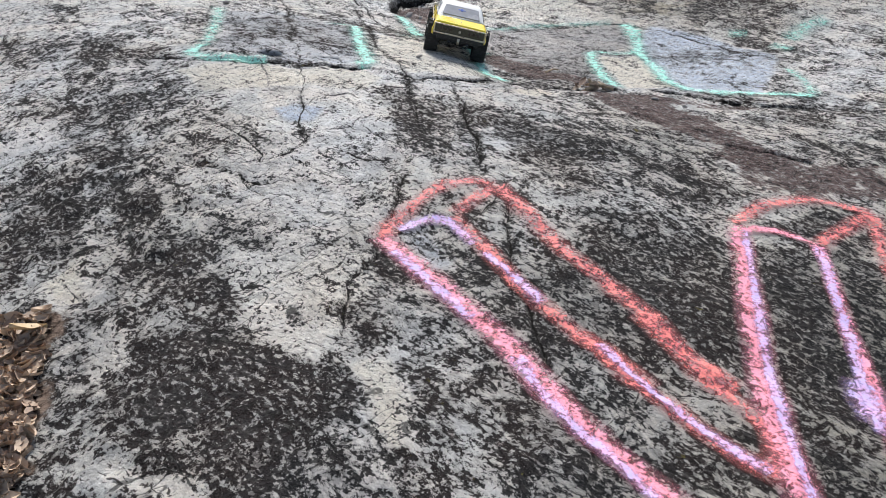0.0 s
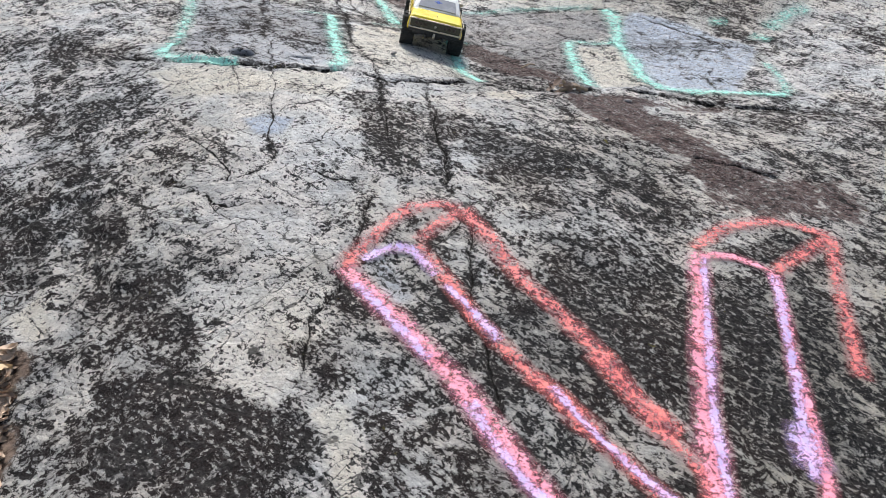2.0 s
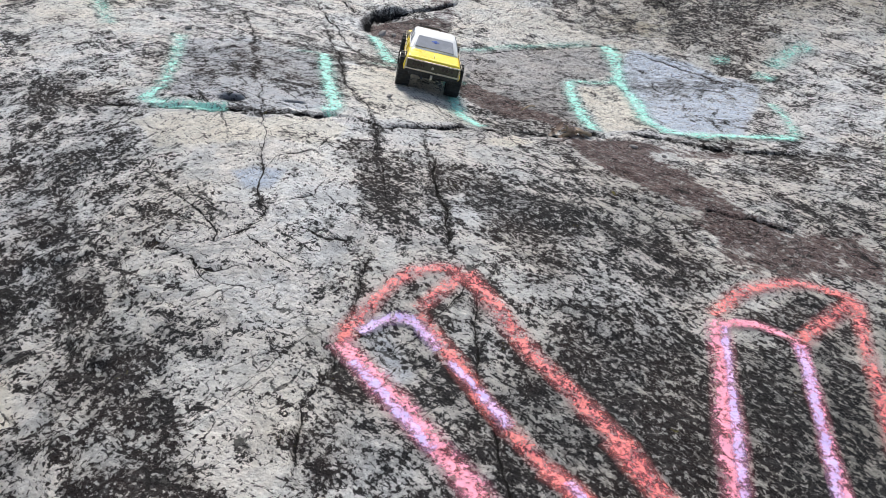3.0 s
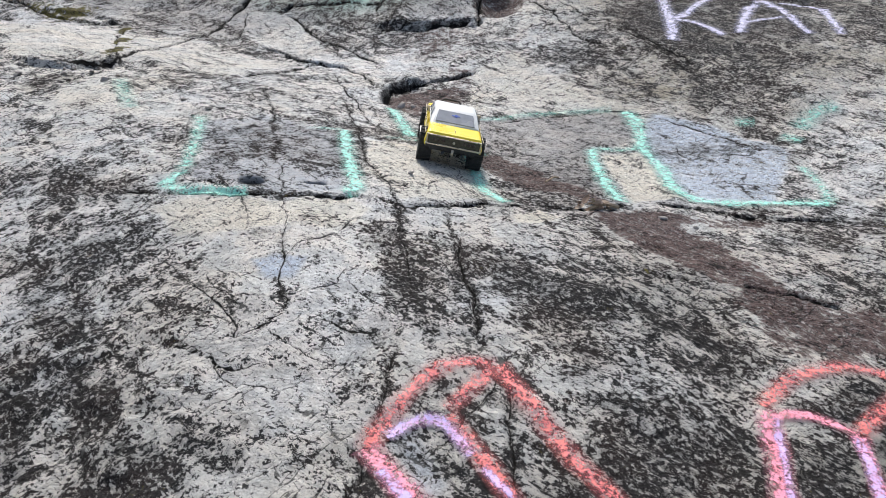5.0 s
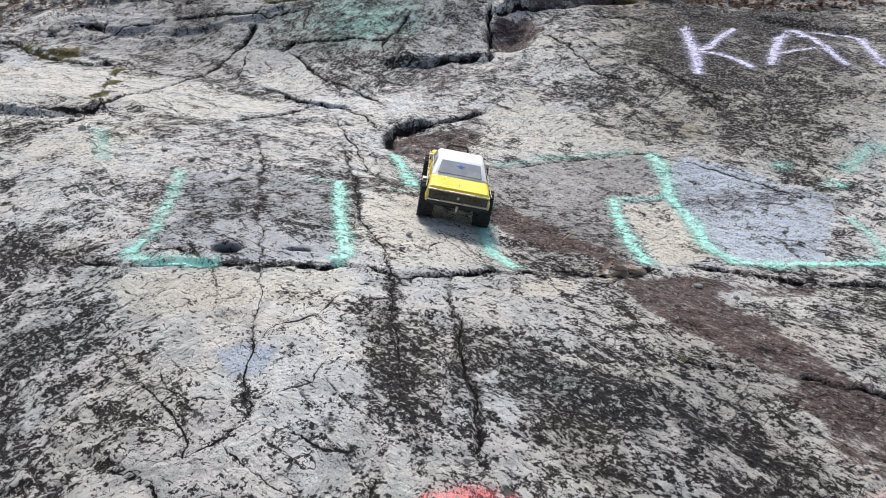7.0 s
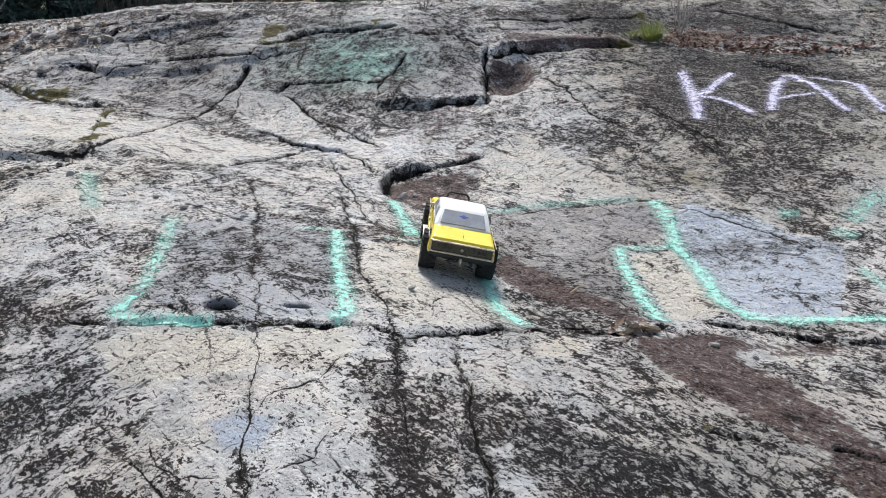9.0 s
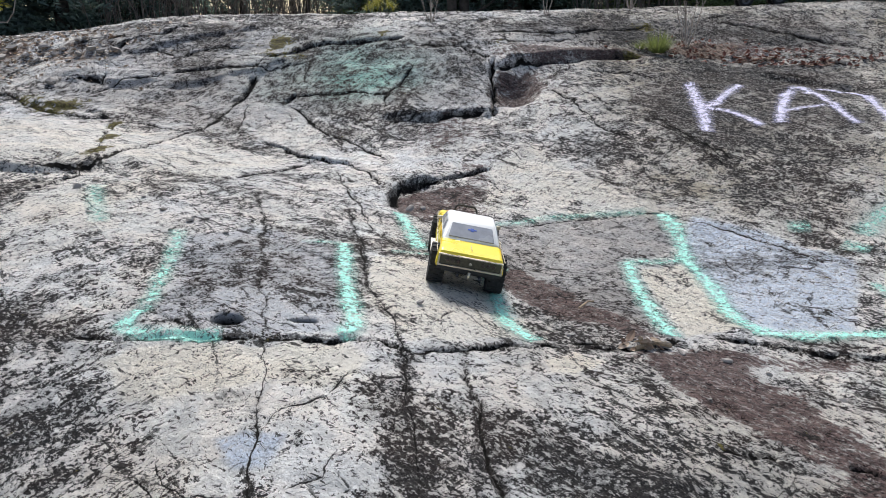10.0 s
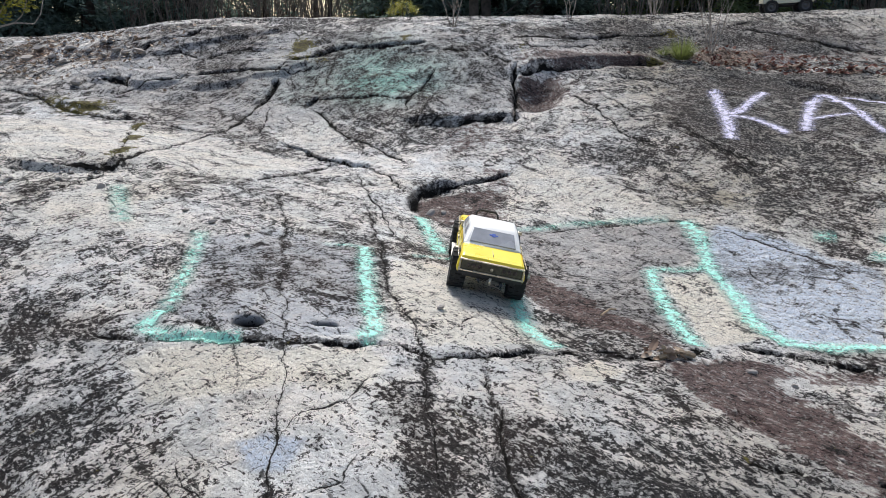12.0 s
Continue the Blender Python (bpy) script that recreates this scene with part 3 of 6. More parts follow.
LEDGES = {
    "undercut": (0.04, [(-0.256, 3.621), (-0.21, 3.869), (-0.141, 4.004), (-0.024, 4.047)]),
    "block_front": (0.035, [(-0.368, 4.777), (-0.186, 4.752), (0.023, 4.74), (0.215, 4.725), (0.255, 4.809)]),
    "shelf": (0.045, [(0.28, 5.191), (0.392, 5.218), (0.524, 5.244), (0.724, 5.28), (0.893, 5.307), (1.178, 5.337)]),
    "flake": (0.042, [(-1.742, 3.486), (-1.573, 3.488), (-1.397, 3.519), (-1.329, 3.722)]),
    "flake_top": (0.024, [(-2.397, 4.998), (-2.19, 4.901), (-1.994, 4.884), (-1.742, 4.684)]),
    "stones": (0.028, [(-2.287, 5.262), (-2.045, 5.251), (-1.89, 5.197), (-1.668, 5.236)]),
    "upper": (0.02, [(-1.709, 5.153), (-1.341, 5.268), (-1.088, 5.352), (-0.9, 5.461)]),
    "slab_lip": (0.010, [(0.671, 2.503), (0.878, 2.463), (1.057, 2.447), (1.231, 2.436)]),
    "cross_lip": (0.007, [(-0.734, 2.244), (-0.414, 2.275), (-0.239, 2.301), (-0.083, 2.273), (0.125, 2.35)]),
    "ridge_lip": (0.025, [(-2.147, 5.611), (-1.897, 5.625), (-1.705, 5.711), (-1.479, 5.834), (-1.124, 5.925)]),
    "east_lip": (0.03, [(1.709, 5.039), (1.831, 4.96), (1.969, 4.862), (2.111, 4.631)]),
}
CRACKS = {
    "long_joint": (0.0062, 0.007, [(-0.755, 3.603), (-0.62, 3.147), (-0.52, 2.677), (-0.437, 2.365), (-0.393, 2.142), (-0.383, 2.014), (-0.345, 1.865), (-0.322, 1.748), (-0.348, 1.692), (-0.387, 1.613)]),
    "middle_joint": (0.0082, 0.0112, [(-0.411, 3.607), (-0.298, 3.094), (-0.244, 2.729), (-0.154, 2.478), (-0.107, 2.298), (-0.084, 2.064), (-0.068, 1.897), (-0.063, 1.762)]),
    "right_joint": (0.009, 0.014, [(0.023, 2.254), (0.046, 2.083), (0.06, 1.955), (0.074, 1.827), (0.088, 1.719), (0.08, 1.655), (0.093, 1.597)]),
    "right_joint_low": (0.0068, 0.0091, [(0.131, 1.513), (0.126, 1.355), (0.122, 1.236), (0.146, 1.146), (0.149, 1.063), (0.176, 0.978)]),
    "cross_joint_w": (0.0112, 0.02, [(-0.855, 2.259), (-0.734, 2.244), (-0.576, 2.263), (-0.414, 2.275), (-0.239, 2.301), (-0.161, 2.298), (-0.083, 2.273)]),
    "cross_joint_m": (0.0128, 0.023, [(-0.083, 2.273), (0.031, 2.295), (0.125, 2.35), (0.209, 2.39), (0.317, 2.394), (0.442, 2.404), (0.6, 2.477)]),
    "cross_joint_e": (0.0088, 0.027, [(0.674, 2.513), (0.779, 2.494), (0.882, 2.472), (1.013, 2.453), (1.132, 2.444), (1.231, 2.436)]),
    "west_branch": (0.0096, 0.018, [(-0.845, 2.401), (-0.732, 2.393), (-0.619, 2.319), (-0.547, 2.294)]),
    "chalk_joint": (0.0052, 0.0091, [(-0.077, 1.603), (-0.102, 1.456), (-0.128, 1.263), (-0.157, 1.181), (-0.173, 1.028)]),
    "east_slot": (0.0112, 0.027, [(0.742, 1.929), (0.775, 1.938), (0.815, 1.919), (0.876, 1.899), (0.942, 1.873)]),
    "east_slit": (0.0112, 0.016, [(0.509, 1.969), (0.56, 1.957), (0.618, 1.96)]),
    "flake_edge": (0.013, 0.022, [(-1.767, 3.529), (-1.586, 3.513), (-1.406, 3.54), (-1.372, 3.638), (-1.349, 3.771), (-1.352, 4.291), (-1.257, 4.549), (-1.212, 4.755), (-1.145, 5.137)]),
    "flake_low": (0.013, 0.02, [(-1.581, 3.196), (-1.494, 3.252), (-1.427, 3.319), (-1.388, 3.499)]),
    "hook": (0.013, 0.022, [(-0.857, 3.69), (-0.799, 3.773), (-0.736, 3.913), (-0.657, 4.146)]),
    "hook_east": (0.013, 0.022, [(-0.657, 4.146), (-0.597, 4.264), (-0.479, 4.177), (-0.363, 4.052), (-0.283, 3.847)]),
    "ridge_e": (0.013, 0.022, [(0.299, 5.648), (0.489, 5.609), (0.764, 5.586), (1.057, 5.666)]),
    "east_ledge": (0.013, 0.022, [(1.721, 5.072), (1.846, 4.995), (1.975, 4.888), (2.038, 5.006)]),
    "east_long": (0.013, 0.022, [(1.71, 5.854), (2.001, 5.766), (2.145, 5.593), (2.493, 5.412)]),
    "undercut_run": (0.02, 0.04, [(-0.037, 4.04), (0.042, 4.079), (0.122, 4.122), (0.191, 4.167)]),
    "undercut_gap": (0.026, 0.05, [(-0.243, 3.677), (-0.21, 3.878), (-0.141, 4.004), (-0.05, 4.04)]),
    "slab_back": (0.008, 0.013, [(0.182, 3.512), (0.391, 3.56), (0.646, 3.572), (0.807, 3.577), (0.937, 3.461), (1.101, 3.283), (1.232, 3.084)]),
    "vein_a": (0.007, 0.004, [(-0.357, 1.958), (-0.337, 2.005), (-0.293, 2.039), (-0.249, 2.073), (-0.21, 2.162), (-0.15, 2.111), (-0.085, 2.114), (-0.034, 2.128)]),
    "vein_b": (0.008, 0.005, [(-0.57, 1.824), (-0.514, 1.795), (-0.478, 1.752), (-0.444, 1.723), (-0.413, 1.649), (-0.368, 1.67), (-0.336, 1.708), (-0.326, 1.756)]),
    "vein_c": (0.009, 0.005, [(-0.53, 1.607), (-0.459, 1.576), (-0.383, 1.554), (-0.328, 1.546)]),
    "vein_d": (0.007, 0.004, [(-0.343, 1.655), (-0.287, 1.59), (-0.226, 1.557)]),
    "vein_e": (0.009, 0.005, [(-0.248, 1.691), (-0.18, 1.653), (-0.117, 1.635)]),
    "vein_f": (0.005, 0.003, [(-0.268, 1.788), (-0.225, 1.825), (-0.213, 1.893)]),
    "vein_g": (0.006, 0.003, [(-0.528, 1.867), (-0.479, 1.808), (-0.432, 1.78), (-0.368, 1.77)]),
    "vein_h": (0.006, 0.004, [(-0.114, 2.466), (-0.065, 2.421), (-0.03, 2.47), (0.006, 2.56)]),
    "vein_i": (0.005, 0.003, [(-1.21, 3.888), (-1.069, 3.632), (-1.008, 3.608)]),
    "vein_j": (0.005, 0.003, [(0.835, 3.079), (0.931, 3.183), (0.909, 3.075), (0.951, 3.007)]),
    "vein_k": (0.007, 0.004, [(0.85, 4.569), (0.932, 4.467), (1.01, 4.306), (1.101, 4.122), (1.185, 3.87)]),
    "vein_l": (0.006, 0.004, [(0.679, 4.953), (0.769, 4.707), (0.85, 4.569)]),
    "vein_q": (0.008, 0.006, [(0.203, 5.48), (0.469, 5.4), (0.751, 5.497), (1.059, 5.503)]),
    "vein_t": (0.008, 0.006, [(1.405, 5.522), (1.691, 5.355), (2.059, 5.293), (2.341, 5.092)]),
    "vein_u": (0.008, 0.006, [(0.732, 5.139), (1.033, 5.062), (1.232, 4.877), (1.471, 4.703)]),
    "vein_v": (0.008, 0.006, [(-0.516, 4.067), (-0.361, 3.583), (-0.262, 3.232)]),
    "vein_w": (0.006, 0.004, [(0.131, 1.513), (0.077, 1.452), (0.032, 1.363), (-0.029, 1.312)]),
    "vein_x": (0.006, 0.004, [(-0.525, 1.62), (-0.443, 1.579), (-0.379, 1.503), (-0.296, 1.485), (-0.245, 1.523)]),
    "vein_y": (0.006, 0.004, [(0.256, 1.437), (0.32, 1.482), (0.373, 1.453), (0.465, 1.503)]),
    "flake_a": (0.016, 0.03, [(-2.749, 5.166), (-2.65, 5.138), (-2.524, 5.055), (-2.469, 5.045), (-2.292, 4.919), (-2.118, 4.82), (-1.967, 4.758), (-1.846, 4.724), (-1.706, 4.638)]),
    "flake_b": (0.012, 0.02, [(-1.706, 4.638), (-1.665, 4.414), (-1.495, 3.95), (-1.42, 3.699), (-1.409, 3.622)]),
    "flake_c": (0.008, 0.012, [(-1.706, 4.638), (-1.548, 4.607), (-1.395, 4.542), (-1.318, 4.483)]),
    "stone_foot": (0.022, 0.04, [(-2.315, 5.312), (-2.198, 5.298), (-2.074, 5.263), (-2.025, 5.224), (-2.025, 5.314)]),
    "upper_west": (0.012, 0.02, [(-2.029, 5.09), (-1.967, 5.187), (-1.925, 5.209), (-1.77, 5.248), (-1.684, 5.297), (-1.633, 5.298)]),
    "upper_mid": (0.014, 0.025, [(-1.633, 5.298), (-1.455, 5.331), (-1.287, 5.347), (-1.137, 5.366), (-1.097, 5.427)]),
    "upper_fork": (0.007, 0.01, [(-1.134, 5.353), (-1.046, 5.34), (-0.951, 5.382), (-0.834, 5.406)]),
    "wedge_a": (0.045, 0.05, [(-1.132, 5.289), (-1.141, 5.176), (-1.171, 5.054), (-1.194, 5.015)]),
    "wedge_tail": (0.009, 0.012, [(-1.194, 5.015), (-1.236, 4.866), (-1.28, 4.691), (-1.282, 4.502)]),
    "wedge_b": (0.04, 0.05, [(-0.86, 5.075), (-0.874, 5.017), (-0.908, 4.939)]),
    "wedge_b_tail": (0.008, 0.01, [(-0.908, 4.939), (-0.949, 4.909), (-1.042, 4.976)]),
    "upper_short": (0.011, 0.018, [(-1.111, 4.943), (-1.099, 4.838), (-1.094, 4.723), (-1.077, 4.595), (-1.124, 4.552), (-1.143, 4.464), (-1.251, 4.541)]),
    "upper_line": (0.013, 0.022, [(-0.853, 5.027), (-0.669, 5.042), (-0.476, 5.033), (-0.352, 4.994), (-0.323, 5.044)]),
    "upper_hook": (0.012, 0.02, [(-0.344, 4.866), (-0.337, 4.953), (-0.323, 5.044), (-0.271, 5.091), (-0.227, 5.194), (-0.18, 5.28)]),
    "upper_diag": (0.01, 0.016, [(-0.165, 5.075), (-0.231, 4.894), (-0.258, 4.816), (-0.313, 4.71), (-0.378, 4.596), (-0.421, 4.487)]),
    "upper_spur": (0.012, 0.02, [(-0.293, 4.719), (-0.24, 4.741), (-0.145, 4.772)]),
    "slab_curve": (0.011, 0.018, [(-0.861, 4.905), (-0.797, 4.839), (-0.736, 4.739), (-0.609, 4.582), (-0.484, 4.5), (-0.39, 4.396), (-0.304, 4.276)]),
    "slab_gap": (0.024, 0.04, [(-0.936, 4.483), (-0.806, 4.399), (-0.7, 4.268), (-0.588, 4.238), (-0.503, 4.199), (-0.442, 4.172)]),
    "seam_vertical": (0.009, 0.014, [(-0.805, 5.621), (-0.816, 5.449), (-0.837, 5.198), (-0.873, 5.111)]),
    "moss_shelf": (0.02, 0.03, [(-1.107, 5.441), (-1.038, 5.481), (-0.941, 5.532), (-0.842, 5.582), (-0.737, 5.596), (-0.451, 5.556), (-0.241, 5.575)]),
    "ridge_w": (0.024, 0.045, [(-2.123, 5.652), (-2.043, 5.74), (-1.942, 5.77), (-1.817, 5.848), (-1.704, 5.978)]),
    "ridge_m": (0.012, 0.02, [(-1.911, 5.678), (-1.739, 5.594), (-1.645, 5.541), (-1.576, 5.588), (-1.458, 5.62), (-1.277, 5.613)]),
    "ridge_x": (0.01, 0.015, [(-2.378, 5.734), (-2.247, 5.781), (-2.114, 5.831), (-1.989, 5.91)]),
    "block_top": (0.014, 0.02, [(-0.151, 5.444), (0.07, 5.412), (0.169, 5.342), (0.257, 5.246)]),
    "block_side": (0.022, 0.06, [(0.267, 5.245), (0.259, 5.049), (0.243, 4.818), (0.234, 4.717)]),
    "block_foot": (0.026, 0.05, [(0.235, 4.733), (0.147, 4.739), (0.058, 4.739), (-0.09, 4.725), (-0.18, 4.721)]),
    "shelf_foot": (0.026, 0.04, [(0.286, 5.178), (0.39, 5.197), (0.522, 5.222), (0.721, 5.256), (0.888, 5.282), (1.157, 5.318)]),
    "east_fold": (0.01, 0.014, [(0.551, 4.92), (0.646, 4.736), (0.704, 4.556), (0.756, 4.386), (0.864, 4.266)]),
    "east_fold_b": (0.01, 0.014, [(0.954, 4.554), (1.046, 4.271), (1.143, 4.079), (1.216, 3.931)]),
    "east_seam": (0.01, 0.014, [(0.775, 5.629), (0.957, 5.67), (1.141, 5.712), (1.337, 5.792)]),
    "east_rim": (0.01, 0.014, [(1.709, 5.962), (1.939, 6.102), (2.06, 6.126)]),
}
TEAL_STROKES = [
    (0.05, 0.45, [(-1.264, 3.36), (-1.175, 3.161), (-1.078, 2.955)]),
    (0.042, 0.75, [(-0.832, 2.952), (-0.766, 2.674), (-0.728, 2.408)]),
    (0.045, 0.9, [(-0.728, 2.408), (-0.739, 2.331), (-0.748, 2.297), (-0.685, 2.267), (-0.601, 2.263), (-0.513, 2.267)]),
    (0.05, 1, [(-0.339, 3.033), (-0.289, 2.695), (-0.254, 2.508), (-0.227, 2.364), (-0.259, 2.306)]),
    (0.06, 0.95, [(-0.193, 3.53), (-0.139, 3.305), (-0.092, 3.094)]),
    (0.03, 0.4, [(-0.472, 3.006), (-0.403, 3.021), (-0.339, 3.033)]),
    (0.03, 0.4, [(-0.188, 3.019), (-0.045, 3.062), (0.11, 3.063)]),
    (0.06, 1, [(0.115, 3.051), (0.13, 2.774), (0.152, 2.527), (0.21, 2.401)]),
    (0.04, 0.4, [(0.11, 3.049), (0.191, 3.04)]),
    (0.045, 0.5, [(0.152, 3.516), (0.386, 3.585), (0.606, 3.597), (0.766, 3.582)]),
    (0.06, 0.9, [(0.824, 3.571), (0.826, 3.333), (0.789, 3.136)]),
    (0.055, 1, [(0.787, 3.161), (0.804, 2.925), (0.782, 2.649), (0.847, 2.565)]),
    (0.055, 0.95, [(0.793, 2.564), (0.907, 2.545), (1.091, 2.562), (1.267, 2.579)]),
    (0.04, 0.55, [(1.267, 2.579), (1.302, 2.791), (1.308, 2.926)]),
    (0.05, 0.85, [(0.576, 3.102), (0.682, 3.119), (0.778, 3.131)]),
    (0.055, 1, [(0.585, 3.103), (0.564, 2.824), (0.562, 2.627), (0.564, 2.49)]),
    (0.07, 0.7, [(1.445, 3.269), (1.567, 3.386), (1.672, 3.432)]),
    (0.07, 0.8, [(1.352, 3.214), (1.417, 3.154)]),
    (0.07, 0.6, [(1.223, 3.368), (1.298, 3.343)]),
]
CHALK_STROKES = [
    (0.035, "coral", [(-0.121, 1.326), (-0.087, 1.404), (-0.036, 1.482), (0.003, 1.525), (0.055, 1.548), (0.117, 1.551)]),
    (0.032, "coral", [(0.016, 1.425), (0.055, 1.468), (0.112, 1.539)]),
    (0.042, "pink", [(-0.12, 1.338), (-0.083, 1.289), (0.021, 1.148), (0.108, 1.025), (0.179, 0.891), (0.242, 0.801), (0.299, 0.728)]),
    (0.02, "lilac", [(-0.093, 1.289), (-0.019, 1.189), (0.048, 1.097)]),
    (0.022, "lilac", [(0.112, 1.009), (0.167, 0.89), (0.222, 0.811), (0.272, 0.735)]),
    (0.026, "lilac", [(-0.086, 1.358), (-0.044, 1.395), (0.013, 1.391), (0.059, 1.321)]),
    (0.034, "coral", [(0.021, 1.412), (0.074, 1.319), (0.131, 1.209), (0.182, 1.13), (0.214, 1.085), (0.26, 1.028), (0.317, 0.96)]),
    (0.018, "lilac", [(0.074, 1.297), (0.131, 1.215), (0.17, 1.148)]),
    (0.038, "coral", [(0.215, 1.076), (0.254, 1.037), (0.294, 0.968), (0.341, 0.912), (0.406, 0.83), (0.453, 0.797)]),
    (0.018, "lilac", [(0.248, 1.052), (0.302, 0.964), (0.347, 0.905), (0.435, 0.801)]),
    (0.038, "coral", [(0.117, 1.547), (0.167, 1.444), (0.231, 1.317), (0.283, 1.238), (0.337, 1.149), (0.384, 1.062), (0.448, 0.97)]),
    (0.04, "coral", [(0.331, 1.138), (0.384, 1.039), (0.425, 0.963), (0.463, 0.9), (0.46, 0.846), (0.452, 0.804)]),
    (0.042, "pink", [(0.614, 1.469), (0.572, 1.302), (0.533, 1.148), (0.492, 0.966), (0.477, 0.859), (0.461, 0.749)]),
    (0.018, "lilac", [(0.619, 1.445), (0.552, 1.182), (0.517, 1.033), (0.486, 0.86), (0.472, 0.759)]),
    (0.034, "coral", [(0.607, 1.479), (0.671, 1.546), (0.75, 1.592), (0.828, 1.611), (0.894, 1.6), (0.953, 1.573)]),
    (0.024, "pink", [(0.611, 1.453), (0.691, 1.461), (0.764, 1.42)]),
    (0.032, "coral", [(0.764, 1.42), (0.839, 1.486), (0.941, 1.562)]),
    (0.03, "pink", [(0.762, 1.417), (0.726, 1.257), (0.696, 1.128), (0.679, 1.03), (0.653, 0.904), (0.613, 0.794)]),
    (0.022, "lilac", [(0.758, 1.407), (0.714, 1.222), (0.689, 1.113), (0.656, 1.001), (0.633, 0.89)]),
    (0.05, "lilac", [(0.658, 1.014), (0.647, 0.962), (0.641, 0.914)]),
    (0.034, "coral", [(0.951, 1.577), (0.893, 1.407), (0.856, 1.281), (0.82, 1.134)]),
]
WHITE_STROKES = [
    (0.07, "K", [(1.292, 4.85), (1.245, 4.484), (1.18, 4.168)]),
    (0.055, "K", [(1.548, 4.797), (1.383, 4.602), (1.264, 4.485)]),
    (0.045, "K", [(1.246, 4.47), (1.372, 4.403), (1.445, 4.209)]),
    (0.06, "A", [(1.526, 4.212), (1.626, 4.445), (1.815, 4.804)]),
    (0.05, "A", [(1.805, 4.8), (1.88, 4.789), (1.859, 4.492), (1.839, 4.133)]),
    (0.035, "A", [(1.61, 4.391), (1.713, 4.399), (1.82, 4.406)]),
    (0.028, "stroke", [(1.926, 4.758), (2.029, 4.662), (2.064, 4.447)]),
    (0.05, "stroke", [(2.072, 4.531), (2.018, 4.279), (1.971, 4.083)]),
]

# heights, in centimetres, of the broad swells: rows by distance, columns a metre apart from x = -4
ROW_Y = [-1.0, 0.2, 1.0, 1.7, 2.4, 3.1, 3.8, 4.5, 5.2, 6.0, 7.4]
SWELLS = [
    [-35, -47, -52, -45, -30, -25, -26, -27, -27],
    [-29, -40, -40, -14, 5, -13, -17, -18, -18],
    [-15, -25, -25, 2, 10, -8, -6, -7, -8],
    [7, -2, 2, 20, 22, 11, 5, 3, 3],
    [26, 19, 21, 40, 26, 8, 13, 14, 19],
    [36, 38, 43, 44, 18, 13, 15, 27, 38],
    [45, 55, 66, 45, 16, 27, 41, 47, 54],
    [55, 54, 53, 35, 33, 56, 57, 56, 64],
    [72, 63, 62, 59, 74, 68, 56, 68, 72],
    [98, 94, 109, 106, 110, 101, 99, 106, 84],
    [92, 96, 108, 101, 96, 103, 102, 102, 102],
]
LICHEN_SEAMS = ("long_joint", "middle_joint", "right_joint", "right_joint_low", "chalk_joint")
PITS = [(-0.525, 2.359, 0.032, 0.024, 0.10), (-0.352, 2.383, 0.028, 0.012, 0.06), (0.335, 2.44, 0.03, 0.012, 0.02)]
HOLLOWS = [(0.23, 2.84, 0.16, 0.42, 0.034), (0.36, 4.95, 0.12, 0.16, 0.11), (1.75, 4.75, 0.14, 0.07, 0.03), (-1.55, 3.60, 0.16, 0.10, 0.04)]


def hashed(ix, iy, seed):
    h = (ix * 374761393 + iy * 668265263 + seed * 974711) & 0x7FFFFFFF
    h = ((h ^ (h >> 13)) * 1274126177) & 0x7FFFFFFF
    return ((h ^ (h >> 16)) & 0xFFFF) / 65535.0


def value_noise(x, y, seed=0):
    ix, iy = np.floor(x).astype(np.int64), np.floor(y).astype(np.int64)
    fx, fy = x - ix, y - iy
    fx, fy = fx * fx * fx * (fx * (fx * 6 - 15) + 10), fy * fy * fy * (fy * (fy * 6 - 15) + 10)
    a, b = hashed(ix, iy, seed), hashed(ix + 1, iy, seed)
    c, d = hashed(ix, iy + 1, seed), hashed(ix + 1, iy + 1, seed)
    return (a + (b - a) * fx) * (1 - fy) + (c + (d - c) * fx) * fy - 0.5


def fbm(x, y, octaves, seed=0, gain=0.5):
    total, amp = 0 * x, 1.0
    for k in range(octaves):
        total = total + amp * value_noise(x * 2**k + 17.3 * k, y * 2**k - 9.1 * k, seed + k)
        amp *= gain
    return total


def kernel(t):
    t = np.abs(t)
    return np.where(t < 1, (4 - 6 * t**2 + 3 * t**3) / 6, np.where(t < 2, (2 - t) ** 3 / 6, 0))


def swells(x, y):
    grid = np.array(SWELLS) / 100.0
    u = np.clip(x, -3.99, 3.99) + 4
    v = np.interp(y, ROW_Y, np.arange(len(ROW_Y)))
    z = 0 * u
    for j in range(-1, 12):
        wy = kernel(v - j)
        for i in range(-1, 10):
            z = z + wy * kernel(u - i) * grid[min(max(j, 0), 10), min(max(i, 0), 8)]
    return z


def to_line(x, y, points):
    """Unsigned and signed distance to a line of points (signed: positive on its left), and the share of its length."""
    best, signed, share = np.full(x.shape, 9.0), np.full(x.shape, 9.0), 0 * x
    lens = [math.dist(p, q) for p, q in zip(points, points[1:])]
    gone, whole = 0.0, sum(lens)
    for (ax, ay), (bx, by), n in zip(points, points[1:], lens):
        t = np.clip(((x - ax) * (bx - ax) + (y - ay) * (by - ay)) / n**2, 0, 1)
        d = np.hypot(x - ax - t * (bx - ax), y - ay - t * (by - ay))
        s = np.where((bx - ax) * (y - ay) - (by - ay) * (x - ax) > 0, d, -d)
        near = d < best
        best, signed, share = np.where(near, d, best), np.where(near, s, signed), np.where(near, (gone + t * n) / whole, share)
        gone += n
    return best, signed, share


